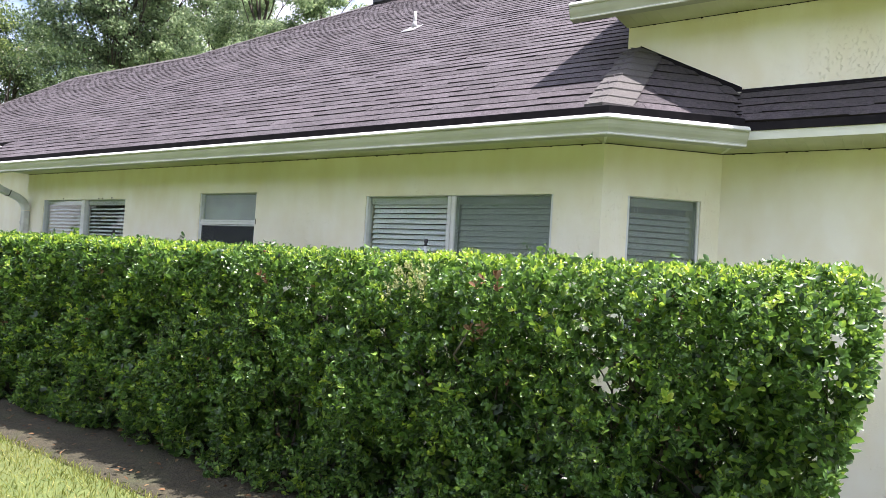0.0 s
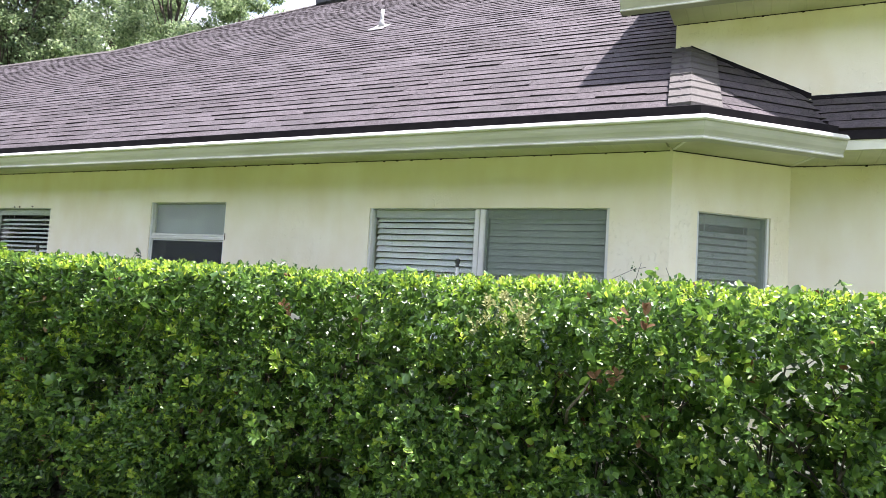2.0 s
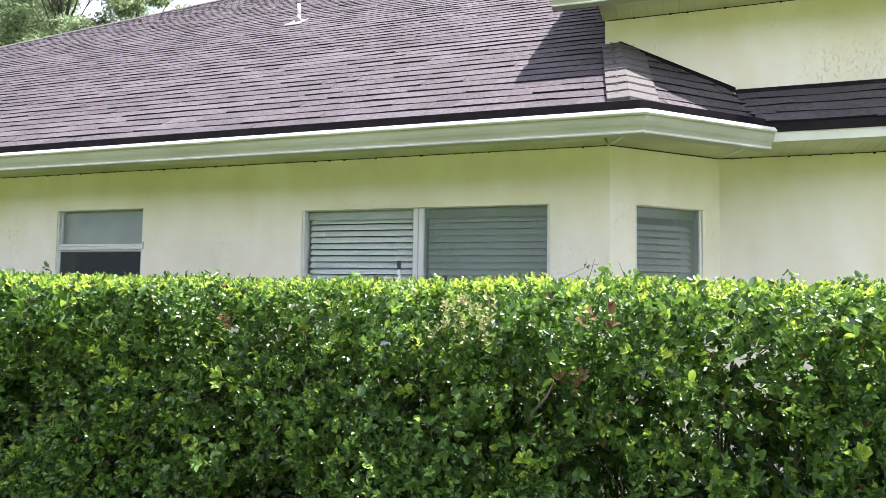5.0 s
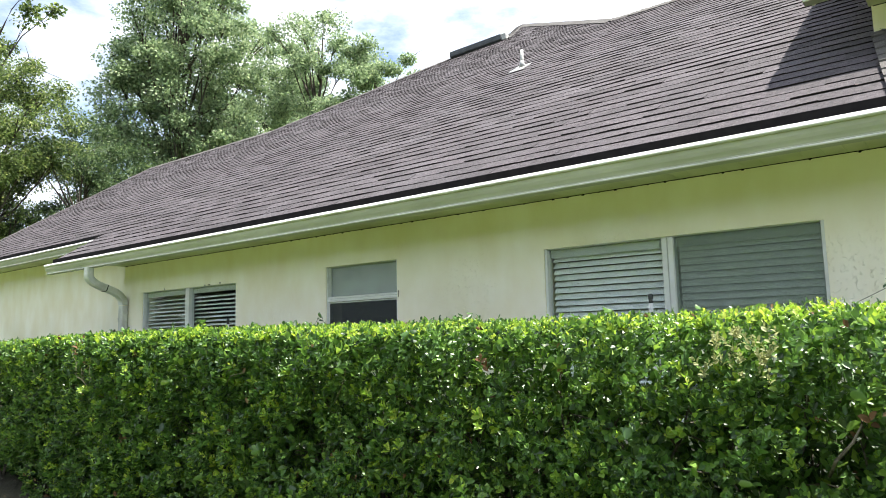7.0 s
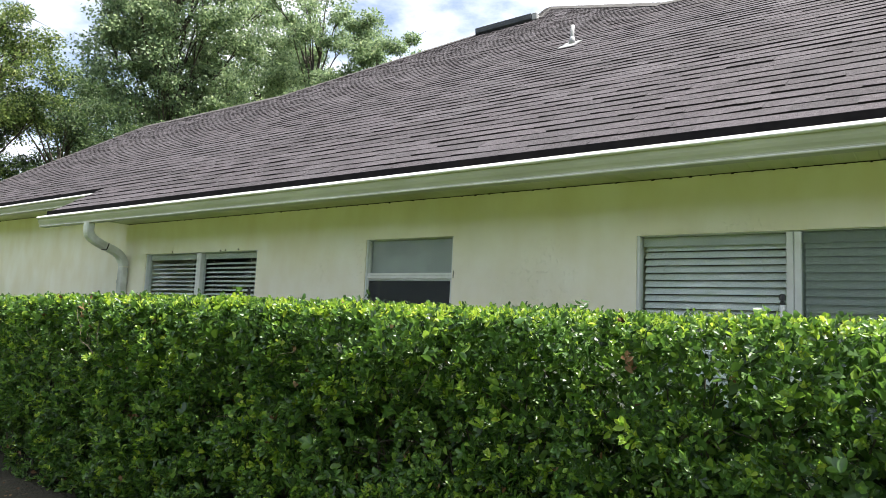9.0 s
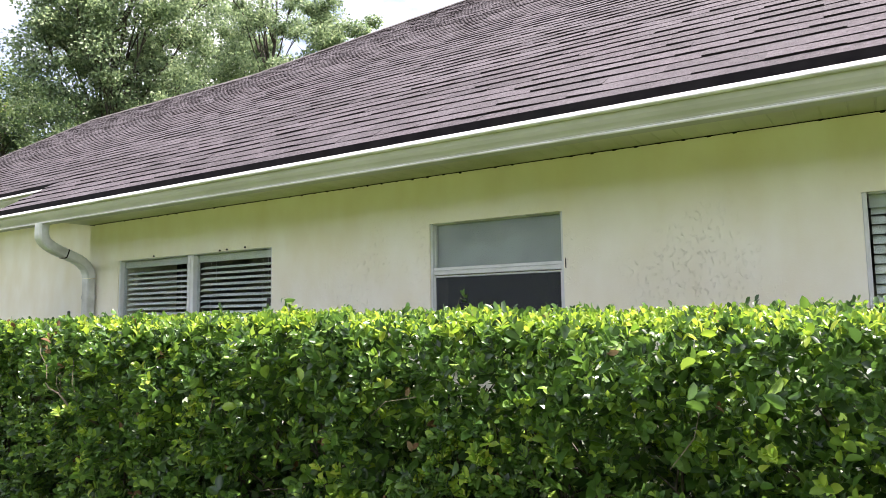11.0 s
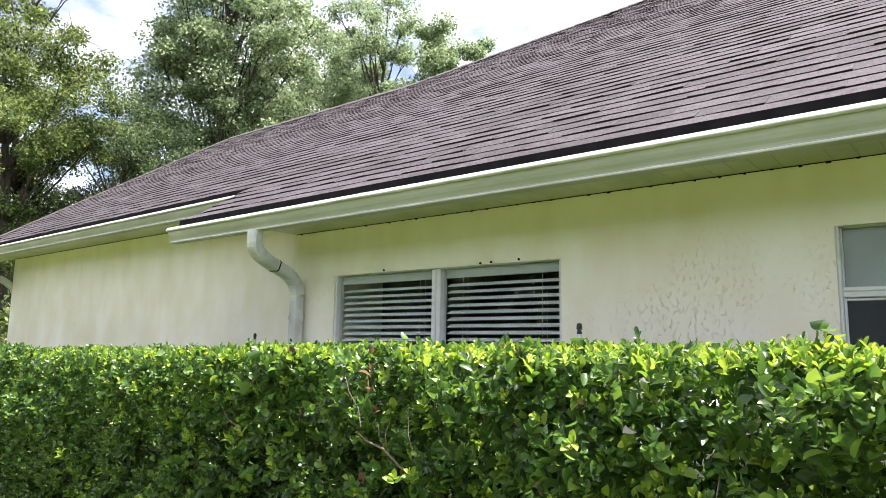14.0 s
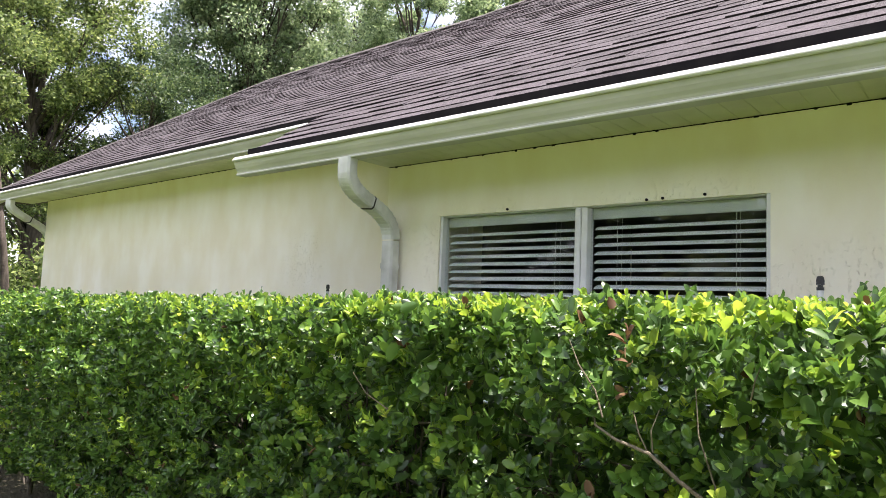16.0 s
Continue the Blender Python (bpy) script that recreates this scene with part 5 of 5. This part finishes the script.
OAK_BOUGHS = ((((-0.1, -0.40, -0.1), (0.1, -0.07, 1.5), (0.25, 0.07, 2.7), (0.3, 0.21, 3.35), (0.2, 0.10, 5.2)), 0.20, 0.10),
              (((0.28, 0.12, 3.0), (0.3, 0.42, 3.36), (0.3, 0.75, 3.42), (0.3, 1.63, 3.55), (0.2, 2.8, 3.85), (0.0, 4.2, 4.5)), 0.15, 0.06),
              (((0.3, 0.58, 0.0), (0.3, 0.45, 1.57), (0.3, 0.27, 2.38), (0.2, -0.1, 3.8)), 0.11, 0.08),
              (((0.3, 1.15, 0.0), (0.3, 1.10, 1.62), (0.3, 1.02, 2.32), (0.2, 0.7, 4.6)), 0.10, 0.06))
tree("oak_tree", "spreading sunlit oak with a long level limb behind the eave", (-14.3, 0.93, 0), 9.4, 0.12, 6.3, 2.2, 2.2, 44000, 0.085, 22, 110, lean=(-0.9, -0.8), boughs=OAK_BOUGHS)
tree("tall_tree", "tall full-crowned broadleaf tree behind the house", (-27.2, 16.3, 0), 27.0, 0.42, 14.6, 4.7, 12.2, 122000, 0.175, 23, 280, mat=PALE_LEAF)
tree("open_crowned_tree", "open-crowned tree with sky showing between its limbs", (-17.0, 17.5, 0), 17.8, 0.26, 12.6, 3.3, 5.2, 54000, 0.118, 24, 95, mat=PALE_LEAF)
tree("open_crowned_tree", "lower open-crowned tree at the end of the row", (-12.8, 17.3, 0), 14.6, 0.22, 10.8, 2.6, 3.8, 39000, 0.115, 25, 70, mat=PALE_LEAF)
tree("open_crowned_tree", "shorter broadleaf tree filling the row behind the roof", (-27.5, 23.0, 0), 21.0, 0.34, 14.8, 4.4, 6.4, 46000, 0.19, 27, 95, mat=PALE_LEAF)
tree("pine_tree", "thin half-bare pine with few drooping boughs", (-24.0, 5.6, 0), 20.5, 0.17, 16.2, 2.6, 3.6, 3500, 0.17, 26, 24)


def woods(name, label, x0, x1, y0, y1, low, high, n, size, seed, mat):
    """A far band of foliage in uneven lumps."""
    rs = np.random.RandomState(seed)
    m = n // 130
    cen = np.stack([rs.uniform(x0, x1, m), rs.uniform(y0, y1, m), low + (high - low) * rs.uniform(0, 1, m) ** 1.3], 1)
    rad = rs.uniform(0.5, 1.25, m) * 0.12 * (high - low + 4)
    k = rs.randint(0, m, n)
    g = unit(rs, n) * (rs.uniform(0, 1, n) ** 0.4)[:, None] * rad[k][:, None]
    pos = cen[k] + g
    pos = pos[pos[:, 2] > 0.05]
    n = len(pos)
    length = size * rs.uniform(0.7, 1.3, n)
    ob = leaf_cloud(name, pos, unit(rs, n) + np.array((0, 0, -0.2)), np.array((0, 0, 1.0)) + rs.normal(size=(n, 3)) * 0.6, length, length * 0.6, mat, None, fold=0.3, small=True)
    return tagged(ob, label, "woods", kind="stuff")


woods("woods", "dense green woods beyond the end of the house", -44, -36, -14, 34, 0.0, 8.5, 30000, 0.42, 31, TREE_LEAF)
woods("woods", "dense leafy understorey beyond the spreading oak", -31, -26, -7, 12, 0.0, 6.0, 26000, 0.24, 34, TREE_LEAF)
woods("shrubbery", "low sunlit shrubs under the oaks", -23, -18, -5, 7, 0.0, 2.6, 16000, 0.16, 32, TREE_LEAF)
# out of view: added to block low sky and darken window reflections
woods("woods", "unseen green woods added behind the walker to block low sky", -40, 40, -27, -21, 0.0, 6.5, 40000, 0.75, 33, TREE_LEAF)


# ---- things by the wall ----
BLACK = material("black_plastic", (0.018, 0.018, 0.020), 0.4, second=(0.03, 0.03, 0.03), scale=40)
PVC = material("white_pvc_pipe", (0.72, 0.73, 0.72), 0.4, second=(0.6, 0.61, 0.58), scale=20)


def riser(x, y, top):
    r = thing("sprinkler_riser", "white plastic irrigation riser with black sprinkler head", "sprinkler", "risers along the wall", at=(x, y, 0.04))
    part("pipe", tube([(0, 0, 0), (0, 0, top - 0.085)], 0.0125, 10), PVC, r, smooth=True)
    bm = tube([(0, 0, top - 0.09), (0, 0, top - 0.078), (0, 0, top - 0.077), (0, 0, top - 0.07)], [0.0135, 0.0135, 0.010, 0.010], 12)
    tube([(0, 0, top - 0.069), (0, 0, top - 0.052), (0, 0, top - 0.040), (0, 0, top - 0.036)], [0.0145, 0.0145, 0.0125, 0.009], 12, bm=bm)
    part("sprinkler_head", bm, BLACK, r)
    return r


riser(2.122, -0.252, 1.70)
riser(-1.47, 0.39, 1.665)
riser(6.38, -0.30, 1.71)
riser(6.66, -0.25, 1.625)

def young_shrub(x, y):
    """A small sunlit seedling with large pale leaves."""
    r = thing("young_shrub", "small yellow-green seedling shrub at the lawn's edge", "shrub", at=(x, y, 0))
    rr = np.random.RandomState(51)
    tips = [Vector((-0.22, 0.02, 0.80)), Vector((0.30, -0.03, 0.64)), Vector((0.05, 0.06, 0.68)), Vector((0.18, 0.05, 0.44)), Vector((-0.10, -0.05, 0.48))]
    for t in tips:
        part("stem", tube([(0, 0, 0), t * 0.5 + Vector((0.01, 0, 0.03)), t], [0.007, 0.005, 0.003], 6), TWIG, r)
    pts = np.array([tuple(t) for t in tips])
    pos, axis, face, length = shoots(rr, np.repeat(pts, 2, axis=0), np.tile((0, 0, 1.0), (10, 1)), 7, 0.12, 0.35, 0.12)
    leaf_cloud("foliage", pos, axis, face, length, length * 0.42, YOUNG_LEAF, r)
    return r


young_shrub(-1.15, -2.12)

# ---- fallen leaves on the bed ----
rs = np.random.RandomState(45)
n = 420
base = np.stack([rs.uniform(-6, 9.3, n), rs.uniform(-1.95, -1.45, n), np.full(n, 0.052)], 1)
flat = np.stack([rs.normal(size=n), rs.normal(size=n), rs.normal(size=n) * 0.12], 1)
tagged(leaf_cloud("leaf_litter", base, flat, np.array((0, 0, 1.0)) + rs.normal(size=(n, 3)) * 0.3, rs.uniform(0.02, 0.05, n), rs.uniform(0.010, 0.024, n), DEAD_LEAF, None, fold=0.2), "scattered dry leaves on the soil bed", "leaf litter", kind="stuff")

# ---- lawn blades ----
rs = np.random.RandomState(41)
n = 26000
bx, by = rs.uniform(-3.5, 7.5, n), -1.92 - rs.uniform(0, 1, n) ** 1.4 * 2.0
base = np.stack([bx, by, np.zeros(n)], 1)
GRASS = leaf_material("grass_blade", (0.085, 0.115, 0.022), (0.17, 0.195, 0.050), (0.33, 0.31, 0.12), 0.6, 0.30, 0.85, 0.2)
lean = rs.normal(size=(n, 3)) * 0.45 + np.array((0, 0, 1.0))
tagged(leaf_cloud("grass", base, lean, rs.normal(size=(n, 3)), rs.uniform(0.03, 0.065, n), np.full(n, 0.007), GRASS, None, fold=0.1, small=True), "short sunlit grass blades beside the soil bed", "grass", kind="stuff")

# ---- shingle tabs near the eave, one by one ----
tab_store = {}


def tab_object(turn, o, x0, x1, y, lift, other, skew):
    w = round(x1 - x0, 3)
    key = (w, lift, other, skew)
    if key not in tab_store:
        me = bpy.data.meshes.new("shingle")
        me.from_pydata(tab_coords(w, EXPOSURE * 1.15, lift, other, skew), [], TAB_FACES)
        me.materials.append(SHINGLE_PIECE)
        me.materials.append(ASPHALT)
        me.polygons[1].material_index = 1
        tab_store[key] = me
    ob = new("shingle", tab_store[key])
    ob.parent = roof
    ob.matrix_basis = Matrix.Translation(turn @ Vector((x0, y, 0)) + o) @ turn
    return ob


def tab_pieces(origin, along, up, bounds, courses, r, limit=1e9):
    turn, o = slope_frame(origin, along, up)
    for k in range(courses):
        lim = bounds(k)
        a = lim[0] - ((k * 0.5) % 1) * TAB
        while a < lim[1]:
            x0, x1 = max(a, lim[0]), min(a + TAB, lim[1])
            if x1 - x0 > 0.02 and x0 < limit:
                tab_object(turn, o, x0, x1, k * EXPOSURE + r.uniform(-0.005, 0.005), r.choice(LIFTS), r.choice(LIFTS), r.choice(SKEWS))
            a += TAB


tab_rng = random.Random(8)
tab_pieces((0, FIELD_Y, roof_z(FIELD_Y)), (1, 0, 0), (0, 1, SLOPE), main_bounds, NEAR_ROWS, tab_rng)
tab_pieces(BAY_A, bay_along, bay_up, bay_bounds, 9, tab_rng)
tab_pieces((0, 0.130, 2.537), (1, 0, 0), (0, 1, SKIRT_SLOPE), skirt_bounds, 5, tab_rng, 9.6)
